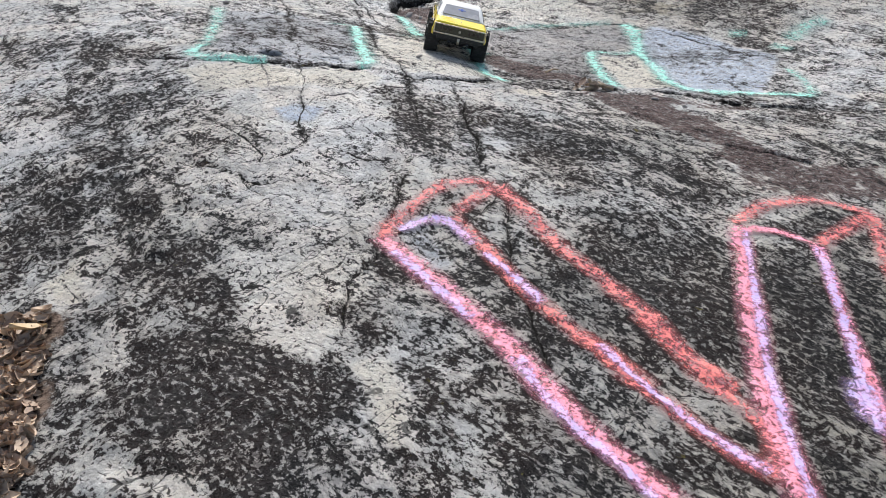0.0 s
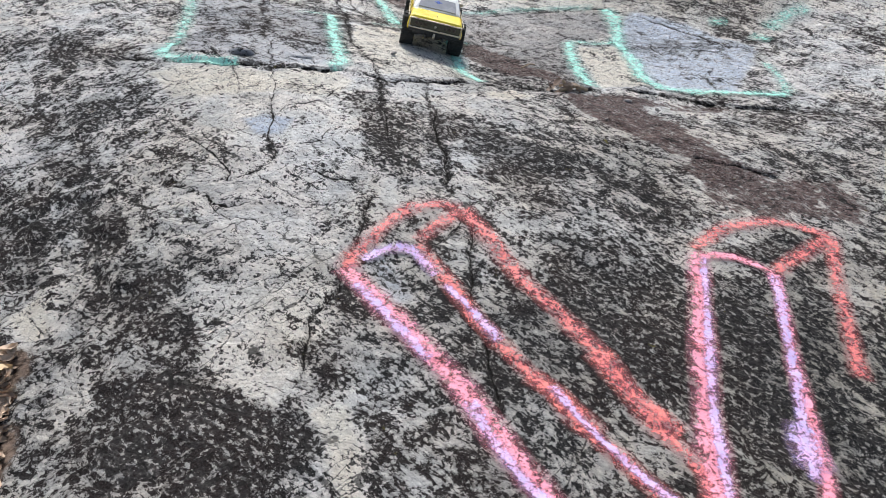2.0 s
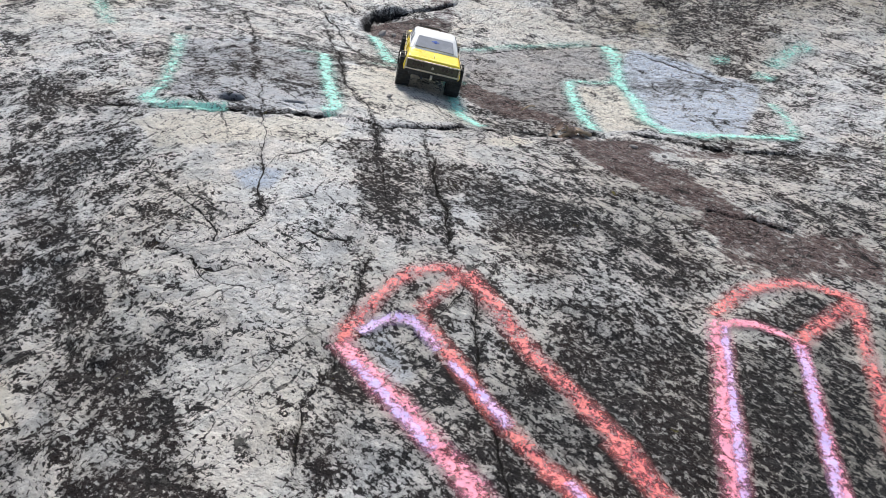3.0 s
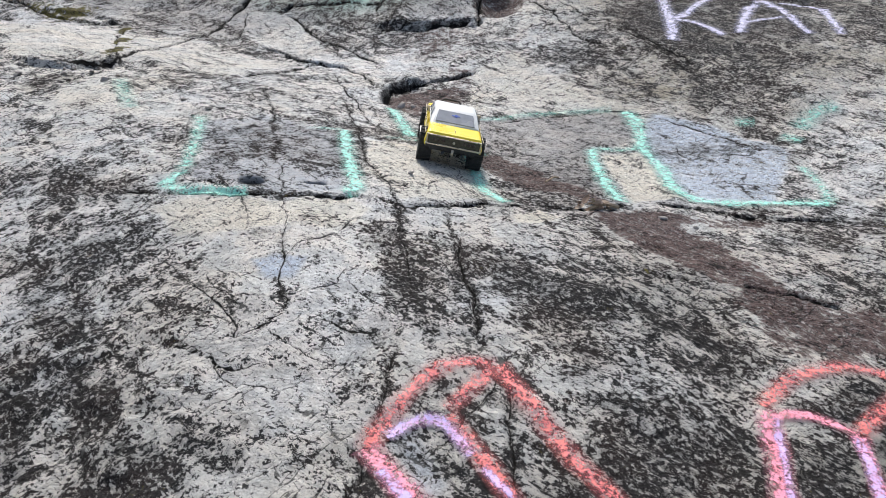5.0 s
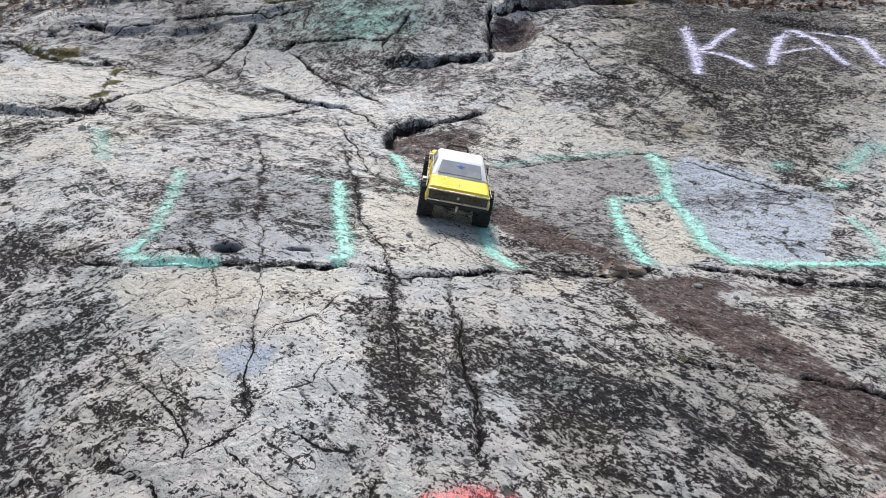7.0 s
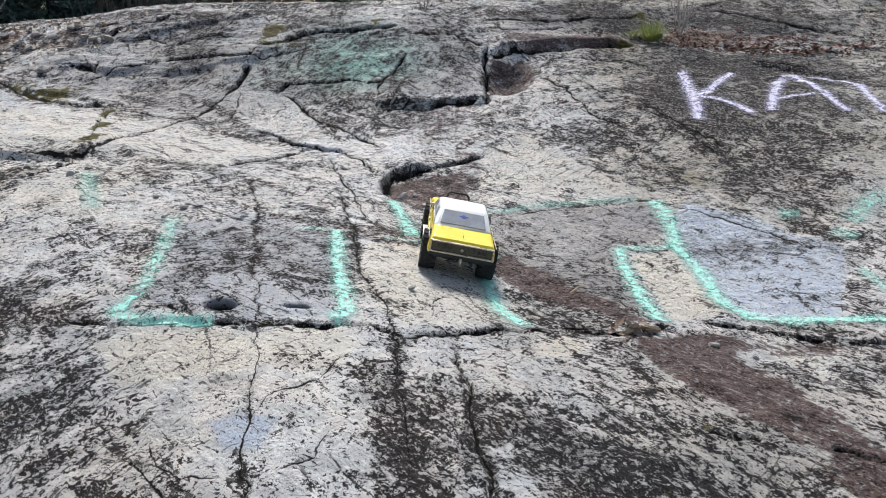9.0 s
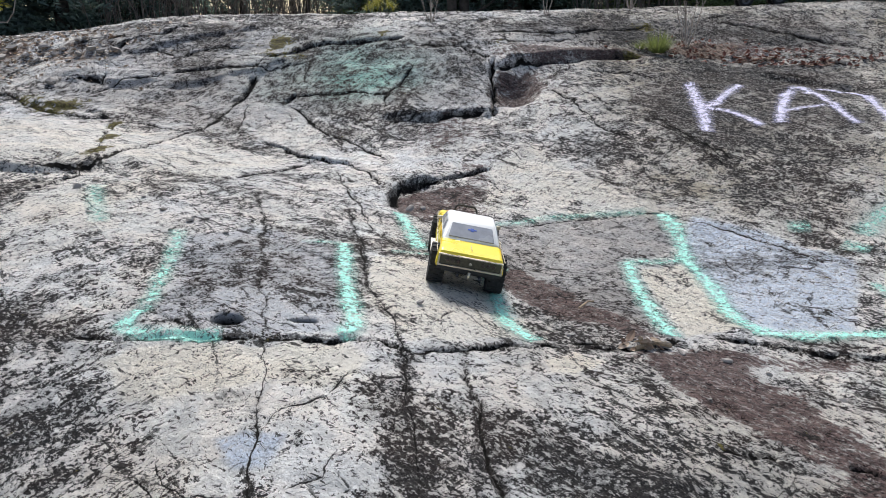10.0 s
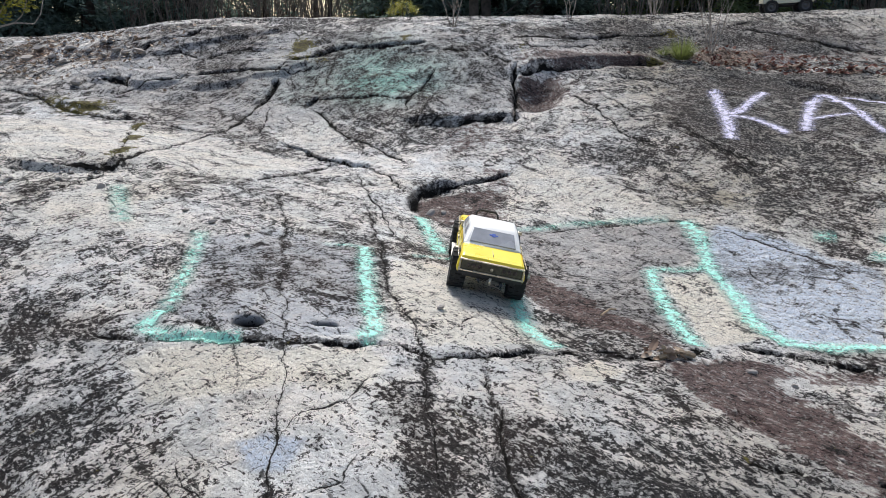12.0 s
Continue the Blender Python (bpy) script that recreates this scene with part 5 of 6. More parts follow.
def muscle_car():
    car = thing("model_car", rest_on_rock(0.034, 2.96, 0.5, 0.335, 0.18))
    tagged(car, "yellow model saloon car with white roof and knobbly tyres, on rock", "toy car")
    R, W, half = 0.057, 0.046, 0.096
    F, B = 0.1675, -0.1675
    z0 = 0.068
    profile = [(-0.252, z0 + 0.004), (-0.262, 0.080), (-0.264, 0.110), (-0.254, 0.121), (-0.235, 0.1245), (-0.12, 0.129), (0.10, 0.130), (0.20, 0.127), (0.248, 0.120), (0.262, 0.108), (0.262, 0.082), (0.250, z0 + 0.004)]
    profile += arch(F, 0.064, z0, 0.055) + arch(B, 0.064, z0, 0.055)
    part("body", shell(profile, half, 0.008), BODY_YELLOW, car, "glossy yellow body shell")
    # hardtop
    base, brow, top = (-0.146, 0.120, 0.086), (-0.138, 0.108, 0.0835), (-0.070, 0.056, 0.071)
    zs = (0.126, 0.134, 0.170)
    bm = bmesh.new()
    rings = []
    for (y0, y1, hw), z in zip((base, brow, top), zs):
        rings.append([bm.verts.new(p) for p in ((-hw, y0, z), (hw, y0, z), (hw, y1, z), (-hw, y1, z))])
    for a, b in zip(rings, rings[1:]):
        for k in range(4):
            bm.faces.new((a[k], a[(k + 1) % 4], b[(k + 1) % 4], b[k]))
    bm.faces.new(rings[-1])
    bm.faces.new(rings[0][::-1])
    bmesh.ops.bevel(bm, geom=[e for e in bm.edges if max(v.co.z for v in e.verts) > 0.135], offset=0.009, segments=4, affect="EDGES", profile=0.5)
    part("roof", bm, ROOF_WHITE, car, "white vinyl-look hardtop", True)
    # glazing, as grey panes let into the hardtop
    rear = part("rear_window", quad_panel([(-0.068, -0.1390, 0.1335), (0.068, -0.1390, 0.1335), (0.060, -0.0850, 0.1621), (-0.060, -0.0850, 0.1621)], 0.0035), WINDOW_GREY, car, "grey tinted rear window")
    glass_n = Vector((0, -0.0286, 0.0540)).normalized()
    for x0, x1, u0, u1 in ((-0.013, 0.013, 0.60, 0.68), (-0.005, 0.005, 0.53, 0.75)):
        pts = []
        for x, u in ((x0, u0), (x1, u0), (x1, u1), (x0, u1)):
            p = Vector((x, -0.1390 + 0.0540 * u, 0.1335 + 0.0286 * u)) + glass_n * 0.0037
            pts.append(p)
        part("decal", quad_panel(pts, 0.0008), BADGE_BLUE, rear, "small blue decal")
    part("windscreen", quad_panel([(0.068, 0.1085, 0.1335), (-0.068, 0.1085, 0.1335), (-0.060, 0.0700, 0.1621), (0.060, 0.0700, 0.1621)], 0.0035), WINDOW_GREY, car, "grey tinted windscreen")
    for s in (-1, 1):
        c = [(s * 0.0822, -0.092, 0.1380), (s * 0.0822, 0.086, 0.1380), (s * 0.0738, 0.054, 0.1620), (s * 0.0738, -0.062, 0.1620)]
        part("side_window", quad_panel(c if s > 0 else c[::-1], 0.0025), WINDOW_GREY, car, "grey side window")
        part("wing_mirror", add_box(box((s * 0.089 - 0.003, 0.048, 0.126), (s * 0.089 + 0.003, 0.053, 0.140)), (s * 0.093 - 0.007, 0.044, 0.136), (s * 0.093 + 0.007, 0.052, 0.146), 0.002), CHROME, car, "chrome wing mirror")
        part("door_handle", box((s * 0.097 - 0.002, -0.045, 0.113), (s * 0.097 + 0.003, -0.022, 0.117), 0.001), CHROME, car, "chrome door handle")
        part("trim_strip", box((s * 0.0965 - 0.001, -0.245, 0.1125), (s * 0.0965 + 0.0015, 0.245, 0.1145)), CHROME, car, "thin chrome side strip")
        part("side_step", add_box(box((s * 0.098 - 0.010, -0.088, 0.054), (s * 0.098 + 0.010, 0.088, 0.060), 0.002), (s * 0.097 - 0.002, -0.100, 0.060), (s * 0.097 + 0.0035, -0.070, 0.094), 0.001), STEP_METAL, car, "metal tread-plate side step")
    part("trunk_line", box((-0.0008, -0.235, 0.1250), (0.0008, -0.175, 0.1278)), CHROME, car, "thin pale centre strip")
    part("bonnet_line", box((-0.0012, 0.135, 0.1275), (0.0012, 0.235, 0.1298)), CHROME, car, "thin pale centre strip")
    for s in (-1, 1):
        part("bonnet_decal", quad_panel([(s * 0.045 - 0.022, 0.215, 0.1266), (s * 0.045 + 0.022, 0.215, 0.1266), (s * 0.045 + 0.022, 0.240, 0.1226), (s * 0.045 - 0.022, 0.240, 0.1226)], 0.0012), DECAL_RED, car, "faded orange decal")
    # tail
    tail = part("tail_panel", box((-0.086, -0.2680, 0.086), (0.086, -0.2600, 0.1125), 0.002), PANEL, car, "dull silver tail panel")
    for s in (-1, 1):
        for k in range(3):
            lens = lathe([(0.0005, 0.003), (0.0045, 0.003), (0.006, 0.001), (0.006, -0.002)], 14)
            bmesh.ops.rotate(lens, verts=lens.verts, cent=(0, 0, 0), matrix=Matrix.Rotation(radians(-90), 3, "Z"))
            bmesh.ops.translate(lens, verts=lens.verts, vec=(s * (0.035 + 0.015 * k), -0.2690, 0.100))
            part("tail_lamp", lens, LAMP_RED, tail, "small round tail lamp", True)
    badge = lathe([(0.0005, 0.003), (0.004, 0.0025), (0.005, -0.001)], 14)
    bmesh.ops.rotate(badge, verts=badge.verts, cent=(0, 0, 0), matrix=Matrix.Rotation(radians(-90), 3, "Z"))
    bmesh.ops.translate(badge, verts=badge.verts, vec=(0, -0.2695, 0.098))
    part("boot_badge", badge, CHROME, tail, "round chrome badge", True)
    part("tail_frame", add_box(add_box(box((-0.091, -0.2700, 0.1120), (0.091, -0.2600, 0.1158), 0.0015), (-0.091, -0.2700, 0.084), (-0.087, -0.2600, 0.1158), 0.001), (0.087, -0.2700, 0.084), (0.091, -0.2600, 0.1158), 0.001), CHROME, car, "chrome tail surround")
    part("rear_bumper", box((-0.092, -0.2735, 0.0815), (0.092, -0.2570, 0.0865), 0.002, 3), CHROME, car, "tarnished chrome rear bumper")
    part("valance", box((-0.090, -0.2660, 0.070), (0.090, -0.2500, 0.0810), 0.003), BLACK_PLASTIC, car, "black rear valance")
    part("front_bumper", box((-0.092, 0.2560, 0.072), (0.092, 0.2740, 0.0855), 0.004, 3), CHROME, car, "chrome front bumper")
    part("grille", box((-0.078, 0.2595, 0.088), (0.078, 0.2655, 0.108), 0.002), PANEL, car, "dull silver grille")
    # running gear
    part("chassis", add_box(box((-0.034, -0.225, 0.052), (0.034, 0.225, 0.078), 0.006), (-0.075, -0.248, 0.060), (0.075, -0.205, 0.076), 0.004), BLACK_PLASTIC, car, "black plastic chassis")
    for y in (F, B):
        ax = part("axle", tube([(-0.088, y, R), (0.088, y, R)], 0.008, 10), BLACK_PLASTIC, car, "", True)
        part("differential", lathe([(0.002, -0.02), (0.016, -0.016), (0.019, 0), (0.016, 0.016), (0.002, 0.02)], 18), BLACK_PLASTIC, ax, "", True).location = (0.012, y, R)
        for s in (-1, 1):
            part("shock_absorber", tube([(s * 0.055, y - 0.01, R + 0.006), (s * 0.045, y + 0.012, 0.118)], 0.0065, 10), RIM_METAL, car, "metal coil shock absorber", True)
            part("link_rod", tube([(s * 0.045, y, R - 0.006), (s * 0.025, y * 0.35, 0.055)], 0.003, 8), RIM_METAL, car, "", True)
            wheel(car, s * 0.0865, y, R, W, s)
    part("tow_hook", add_tube(tube([(0, -0.262, 0.068), (0, -0.285, 0.066)], 0.003, 8), [(0, -0.284, 0.078), (0, -0.285, 0.058)], 0.0042, 8), CHROME, car, "silver tow pin", True)
    for x in (-0.030, 0.034):
        part("exhaust", tube([(x, -0.20, 0.058), (x, -0.272, 0.060)], 0.0042, 10), RIM_METAL, car, "", True)
    part("bull_bar", tube([(-0.075, 0.252, 0.100), (-0.062, 0.280, 0.104), (-0.040, 0.290, 0.112), (-0.036, 0.294, 0.130), (-0.028, 0.295, 0.138), (0.028, 0.295, 0.138), (0.036, 0.294, 0.130), (0.040, 0.290, 0.112), (0.062, 0.280, 0.104), (0.075, 0.252, 0.100)], 0.0036, 10), BLACK_PLASTIC, car, "black tubular bull bar", True)
    return car


def crawler(x, y, heading):
    """A boxy cream model off-roader on the ridge."""
    car = thing("model_truck", rest_on_rock(x, y, heading, 0.235, 0.14) @ Matrix.Scale(0.76, 4))
    tagged(car, "cream radio-controlled model off-roader with black tyres, on the rock ridge", "toy car")
    R, W, half = 0.066, 0.05, 0.095
    F, B, z0 = 0.155, -0.155, 0.095
    profile = [(-0.235, z0), (-0.240, 0.125), (-0.238, 0.175), (0.075, 0.178), (0.215, 0.172), (0.232, 0.160), (0.232, z0)] + arch(F, 0.076, z0, 0.075) + arch(B, 0.076, z0, 0.075)
    part("body", shell(profile, half, 0.006), CREAM_SHELL, car, "cream body shell")
    part("cab", box((-0.088, -0.225, 0.175), (0.088, 0.060, 0.250), 0.014, 3), CREAM_SHELL, car, "cream boxy cab")
    for s in (-1, 1):
        for y0, y1 in ((-0.205, -0.080), (-0.065, 0.045)):
            part("side_window", box((s * 0.088 - 0.0015, y0, 0.188), (s * 0.088 + 0.0015, y1, 0.235), 0.001), WINDOW_GREY, car, "grey side window")
        part("rock_slider", tube([(s * 0.088, -0.075, 0.082), (s * 0.088, 0.075, 0.082)], 0.006, 10), BLACK_PLASTIC, car, "", True)
    part("windscreen", box((-0.078, 0.0585, 0.188), (0.078, 0.0620, 0.235), 0.001), WINDOW_GREY, car, "grey windscreen")
    part("front_bumper", box((-0.085, 0.232, 0.085), (0.085, 0.258, 0.105), 0.004), BLACK_PLASTIC, car, "black front bumper")
    part("rear_bumper", box((-0.085, -0.262, 0.085), (0.085, -0.238, 0.105), 0.004), BLACK_PLASTIC, car, "black rear bumper")
    part("chassis", box((-0.035, -0.21, 0.062), (0.035, 0.21, 0.098), 0.006), BLACK_PLASTIC, car, "black plastic chassis")
    for y in (F, B):
        part("axle", tube([(-0.09, y, R), (0.09, y, R)], 0.008, 10), BLACK_PLASTIC, car, "", True)
        for s in (-1, 1):
            part("shock_absorber", tube([(s * 0.06, y, R + 0.006), (s * 0.05, y, 0.14)], 0.007, 10), RIM_METAL, car, "", True)
            wheel(car, s * 0.09, y, R, W, s)
    return car


muscle_car()
crawler(2.36, 6.72, 83)


# ---------------------------------------------------------------- plants on the rock
def add_blade(bm, root, tip, width, bend):
    root, tip = Vector(root), Vector(tip)
    d = tip - root
    side = d.cross(Vector((0, 0, 1)))
    side = side.normalized() * width if side.length > 1e-6 else Vector((width, 0, 0))
    prev = None
    for k in range(4):
        t = k / 3
        p = root + d * t + Vector((0, 0, -bend * t * t))
        w = side * (1 - t) if k else side * 0.7
        row = (bm.verts.new(p - w), bm.verts.new(p + w)) if k < 3 else (bm.verts.new(p),)
        if prev:
            bm.faces.new((prev[0], prev[1], *row[::-1]) if len(row) == 2 else (prev[0], prev[1], row[0]))
        prev = row
    return bm


def grass_clump(x, y, r, tall, count, rng):
    bm = bmesh.new()
    z = height(x, y) - 0.01
    for _ in range(count):
        a, q = rng.uniform(0, 2 * math.pi), rng.random()
        root = (x + 0.25 * r * math.cos(a), y + 0.25 * r * math.sin(a), z)
        lean = r * (0.4 + 0.9 * q)
        add_blade(bm, root, (x + lean * math.cos(a), y + lean * math.sin(a), z + tall * rng.uniform(0.6, 1.0)), 0.0022, tall * 0.45 * q)
    ob = tagged(thing("grass_tuft", Matrix()), "green tuft of grass growing from a crack in the rock", "grass")
    part("blade_tuft", bm, GRASS, ob)


def shrub(x, y, tall, stems, rng, label, material=PALE_BARK):
    ob = tagged(thing("bare_shrub", pose(x, y, height(x, y) - 0.01)), label, "shrub")
    for k in range(stems):
        a = 2 * math.pi * k / stems + rng.uniform(-0.5, 0.5)
        lean = rng.uniform(0.15, 0.5) * tall
        h = tall * rng.uniform(0.6, 1.0)
        pts = [(0.01 * math.cos(a), 0.01 * math.sin(a), 0)]
        for t in (0.3, 0.6, 1.0):
            pts.append((lean * t * math.cos(a) + rng.uniform(-0.012, 0.012), lean * t * math.sin(a) + rng.uniform(-0.012, 0.012), h * t))
        bm = tube(pts, [0.0036, 0.0028, 0.0018, 0.0008], 5)
        for t in (1, 2):
            for _ in range(2):
                p = Vector(pts[t])
                b = rng.uniform(0, 2 * math.pi)
                e = p + Vector((math.cos(b) * 0.09 * tall, math.sin(b) * 0.09 * tall, 0.22 * tall))
                add_tube(bm, [p, (p + e) / 2 + Vector((0.006, 0, 0)), e], [0.0018, 0.0012, 0.0006], 4)
        part("stem", bm, material, ob)
    return ob


def seedling(x, y, r, rng):
    ob = tagged(thing("pine_seedling", pose(x, y, height(x, y) - 0.01)), "small yellow-green pine seedling on the ridge", "plant")
    part("trunk", tube([(0, 0, 0), (0.004, 0, r * 0.6), (0, 0, r * 1.1)], [0.006, 0.004, 0.002], 6), BARK, ob)
    bm = bmesh.new()
    for _ in range(46):
        a, e = rng.uniform(0, 2 * math.pi), rng.uniform(0.05, 1.3)
        c = Vector((math.cos(a) * math.cos(e), math.sin(a) * math.cos(e), 0.75 * math.sin(e))) * r * rng.uniform(0.55, 1.0) + Vector((0, 0, r * 0.25))
        for _ in range(26):
            d = Vector((rng.gauss(0, 1), rng.gauss(0, 1), rng.gauss(0.4, 0.8))).normalized() * r * 0.34
            add_blade(bm, c, c + d, 0.0016, 0.0)
    part("needles", bm, SEEDLING, ob)


rng = random.Random(7)
grass_clump(1.27, 5.42, 0.13, 0.16, 420, rng)
grass_clump(1.17, 5.46, 0.08, 0.07, 80, rng)
seedling(-0.49, 6.62, 0.135, rng)
shrub(-0.10, 5.90, 0.42, 4, rng, "leafless pale-stemmed shrub rooted in the rock")
shrub(0.66, 5.95, 0.34, 3, rng, "leafless pale-stemmed shrub rooted in the rock")
shrub(1.46, 5.50, 0.50, 5, rng, "leafless thin-twigged shrub among russet leaves")
shrub(1.36, 6.60, 0.40, 8, rng, "leafless tan-twigged shrub on the ridge")


# ---------------------------------------------------------------- leaf litter, sticks and stones
def add_leaf(bm, p, size, yaw, tilt, roll, rng):
    m = Matrix.Translation(p) @ Euler((tilt, roll, yaw)).to_matrix().to_4x4()
    curl = rng.uniform(0.05, 0.3) * size
    rows = []
    for u, w in ((-0.5, 0.03), (-0.28, 0.25), (0.0, 0.33), (0.28, 0.22), (0.5, 0.02)):
        rows.append([bm.verts.new(m @ Vector((w * s * size * rng.uniform(0.8, 1.2), u * size, curl * (s * s * 0.6 + u * u * 1.2)))) for s in (-1, 0, 1)])
    for a, b in zip(rows, rows[1:]):
        for k in range(2):
            bm.faces.new((a[k], a[k + 1], b[k + 1], b[k]))


def litter(name, label, places, size, material, rng):
    bm = bmesh.new()
    for x, y in places:
        add_leaf(bm, Vector((x, y, height(x, y) + rng.uniform(0.004, 0.03) * size / 0.04)), size * rng.uniform(0.55, 1.35), rng.uniform(0, 6.3), rng.gauss(0, 0.5), rng.gauss(0, 0.5), rng)
    ob = part(name, bm, material)
    return tagged(ob, label, "leaves", kind="stuff")


def scatter(patches, count, rng, spread=0.75):
    out = []
    for _ in range(count):
        px, py, rx, ry, _v = rng.choice(patches)
        out.append((px + rng.gauss(0, spread) * rx, py + rng.gauss(0, spread) * ry))
    return out


litter("leaf_litter", "brown curled dead leaves heaped beside the rock", [(-0.545 - 0.33 * max(0, p[1] - 0.78) - abs(rng.gauss(0, 0.10)), p[1]) for p in scatter(LITTER[:3], 1500, rng, 0.95) if p[1] < 1.12], 0.027, DEAD_LEAF, rng)
litter("leaf_litter", "thin brown leaf litter on the far shoulder of the rock", scatter(LITTER[3:5], 420, rng, 1.1), 0.026, DEAD_LEAF, rng)
litter("leaf_litter", "russet dead leaves gathered behind the ledge", scatter(LITTER[5:8], 300, rng, 0.9), 0.026, RED_LEAF, rng)
litter("leaf_litter", "a few dead leaves caught in the joint", [(0.48 + rng.gauss(0, 0.03), 2.41 + rng.gauss(0, 0.012)) for _ in range(16)], 0.03, DEAD_LEAF, rng)
for x, y, size in ((-0.66, 1.055, 0.055), (-0.70, 0.985, 0.045), (-0.69, 0.90, 0.05)):
    bm = bmesh.new()
    add_leaf(bm, Vector((x, y, height(x, y) + 0.03)), size, rng.uniform(0, 3), 0.35, 0.2, rng)
    ob = tagged(thing("dead_leaf", Matrix()), "large tan dead leaf on the litter", "leaf", "loose leaves")
    part("blade", bm, BIG_LEAF, ob)


def stick(points, radius, label):
    pts = [(x, y, height(x, y) + up) for x, y, up in points]
    return tagged(part("stick", tube(pts, [radius, radius * 0.9, radius * 0.8, radius * 0.5][:len(pts)], 6), STICK), label, "stick", "loose sticks")


stick([(-0.80, 0.97, 0.03), (-0.72, 0.95, 0.035), (-0.66, 0.925, 0.03), (-0.61, 0.90, 0.012)], 0.003, "thin pale twig on the leaf litter")
stick([(-0.75, 0.82, 0.03), (-0.69, 0.83, 0.03), (-0.64, 0.815, 0.02)], 0.003, "thin pale twig on the leaf litter")
stick([(0.455, 2.385, 0.035), (0.462, 2.40, 0.03), (0.47, 2.42, 0.012)], 0.005, "short broken stick in the joint")
stick([(0.45, 2.40, 0.012), (0.50, 2.41, 0.016), (0.54, 2.415, 0.010)], 0.007, "short dark stick in the joint")
stick([(0.36, 2.69, 0.01), (0.39, 2.73, 0.012), (0.41, 2.74, 0.006)], 0.003, "pale twig on brown soil")


def pebble(x, y, size, rng):
    bm = bmesh.new()
    bmesh.ops.create_icosphere(bm, subdivisions=1, radius=0.5)
    for v in bm.verts:
        v.co = Vector((v.co.x * 1.2, v.co.y * 0.9, v.co.z * 0.6)) * (1 + 0.8 * noise.noise(v.co * 2.5 + Vector((x * 40, y * 40, 0)))) * size
    ob = part("pebble", bm, PEBBLE)
    ob.matrix_world = pose(x, y, height(x, y) + size * 0.2, rng.uniform(-20, 20), rng.uniform(-20, 20), rng.uniform(0, 360))
    return tagged(ob, "small loose stone lying on the rock", "stone", "loose stones")


for x, y, size in ((-0.95, 3.15, 0.022), (-0.83, 3.05, 0.024), (-0.86, 2.95, 0.018), (-1.05, 3.25, 0.018), (-0.70, 2.98, 0.02), (-0.08, 2.56, 0.022), (0.30, 2.50, 0.016), (0.52, 2.42, 0.03), (0.56, 2.39, 0.02), (0.60, 2.41, 0.018), (0.66, 2.36, 0.02), (0.74, 2.31, 0.016), (0.86, 2.20, 0.018), (0.20, 3.18, 0.022), (0.25, 3.15, 0.018), (-0.16, 3.62, 0.04), (-0.11, 3.72, 0.03), (-0.04, 3.66, 0.03), (-1.30, 3.30, 0.03), (-1.15, 3.05, 0.02)):
    pebble(x, y, size, rng)
for _ in range(11):
    pebble(rng.uniform(-1.75, -1.25), rng.gauss(3.42, 0.06), rng.uniform(0.014, 0.03), rng)
for _ in range(34):
    px, py, rx, ry, _v = rng.choice(LITTER[3:5])
    pebble(px + rng.gauss(0, 0.8) * rx, py + rng.gauss(0, 0.8) * ry, rng.uniform(0.02, 0.07), rng)
for _ in range(60):
    px, py, rx, ry = rng.choice(GRIT)
    pebble(px + rng.gauss(0, 0.5) * rx, py + rng.gauss(0, 0.5) * ry, rng.uniform(0.004, 0.009), rng)


# ---------------------------------------------------------------- woods behind the ridge
def conifer_meshes(tall, spread, rng):
    """Trunk and crown: whorls of drooping boughs, each a spray of small needle tufts."""
    trunk = tube([(0, 0, -0.3), (0.02, 0, tall * 0.35), (0, 0.02, tall * 0.7), (0, 0, tall)], [tall * 0.022, tall * 0.016, tall * 0.009, 0.008], 8)
    verts, faces = [], []
    levels = [0.1 + (tall - 0.2) * (k / (tall * 8)) for k in range(int(tall * 8))] + [0.08 + 1.7 * k / 34 for k in range(34)]
    for z in levels:
        reach = spread * (1 - z / tall) ** 0.8 * rng.uniform(0.6, 1.1)
        a = rng.uniform(0, 2 * math.pi)
        ca, sa = math.cos(a), math.sin(a)
        for j in range(int(10 + 46 * reach)):
            t = rng.random() ** 0.7
            side = rng.gauss(0, 0.17) * reach * t
            p = Vector((ca * reach * t - sa * side, sa * reach * t + ca * side, z - 0.22 * reach * t * t + rng.gauss(0, 0.03)))
            for _ in range(4):
                d = Vector((ca + rng.gauss(0, 0.7), sa + rng.gauss(0, 0.7), rng.gauss(-0.2, 0.45))).normalized() * rng.uniform(0.05, 0.11)
                w = d.cross(Vector((rng.gauss(0, 1), rng.gauss(0, 1), 1.5))).normalized() * 0.016
                n = len(verts)
                q = p + Vector((rng.gauss(0, 0.03), rng.gauss(0, 0.03), rng.gauss(0, 0.03)))
                verts += [q - w, q + w, q + d]
                faces.append((n, n + 1, n + 2))
    mesh = bpy.data.meshes.new("crown")
    mesh.from_pydata(verts, [], faces)
    tm = bpy.data.meshes.new("trunk")
    trunk.to_mesh(tm)
    trunk.free()
    tm.materials.append(BARK)
    return tm, mesh


def conifer(tall, spread, material, label, rng):
    ob = tagged(thing("conifer_tree", pose(0, 0, 0)), label, "tree", "trees behind the ridge")
    tm, cm = conifer_meshes(tall, spread, rng)
    new("trunk", tm).parent = ob
    cm.materials.append(material)
    new("crown", cm).parent = ob
    return ob


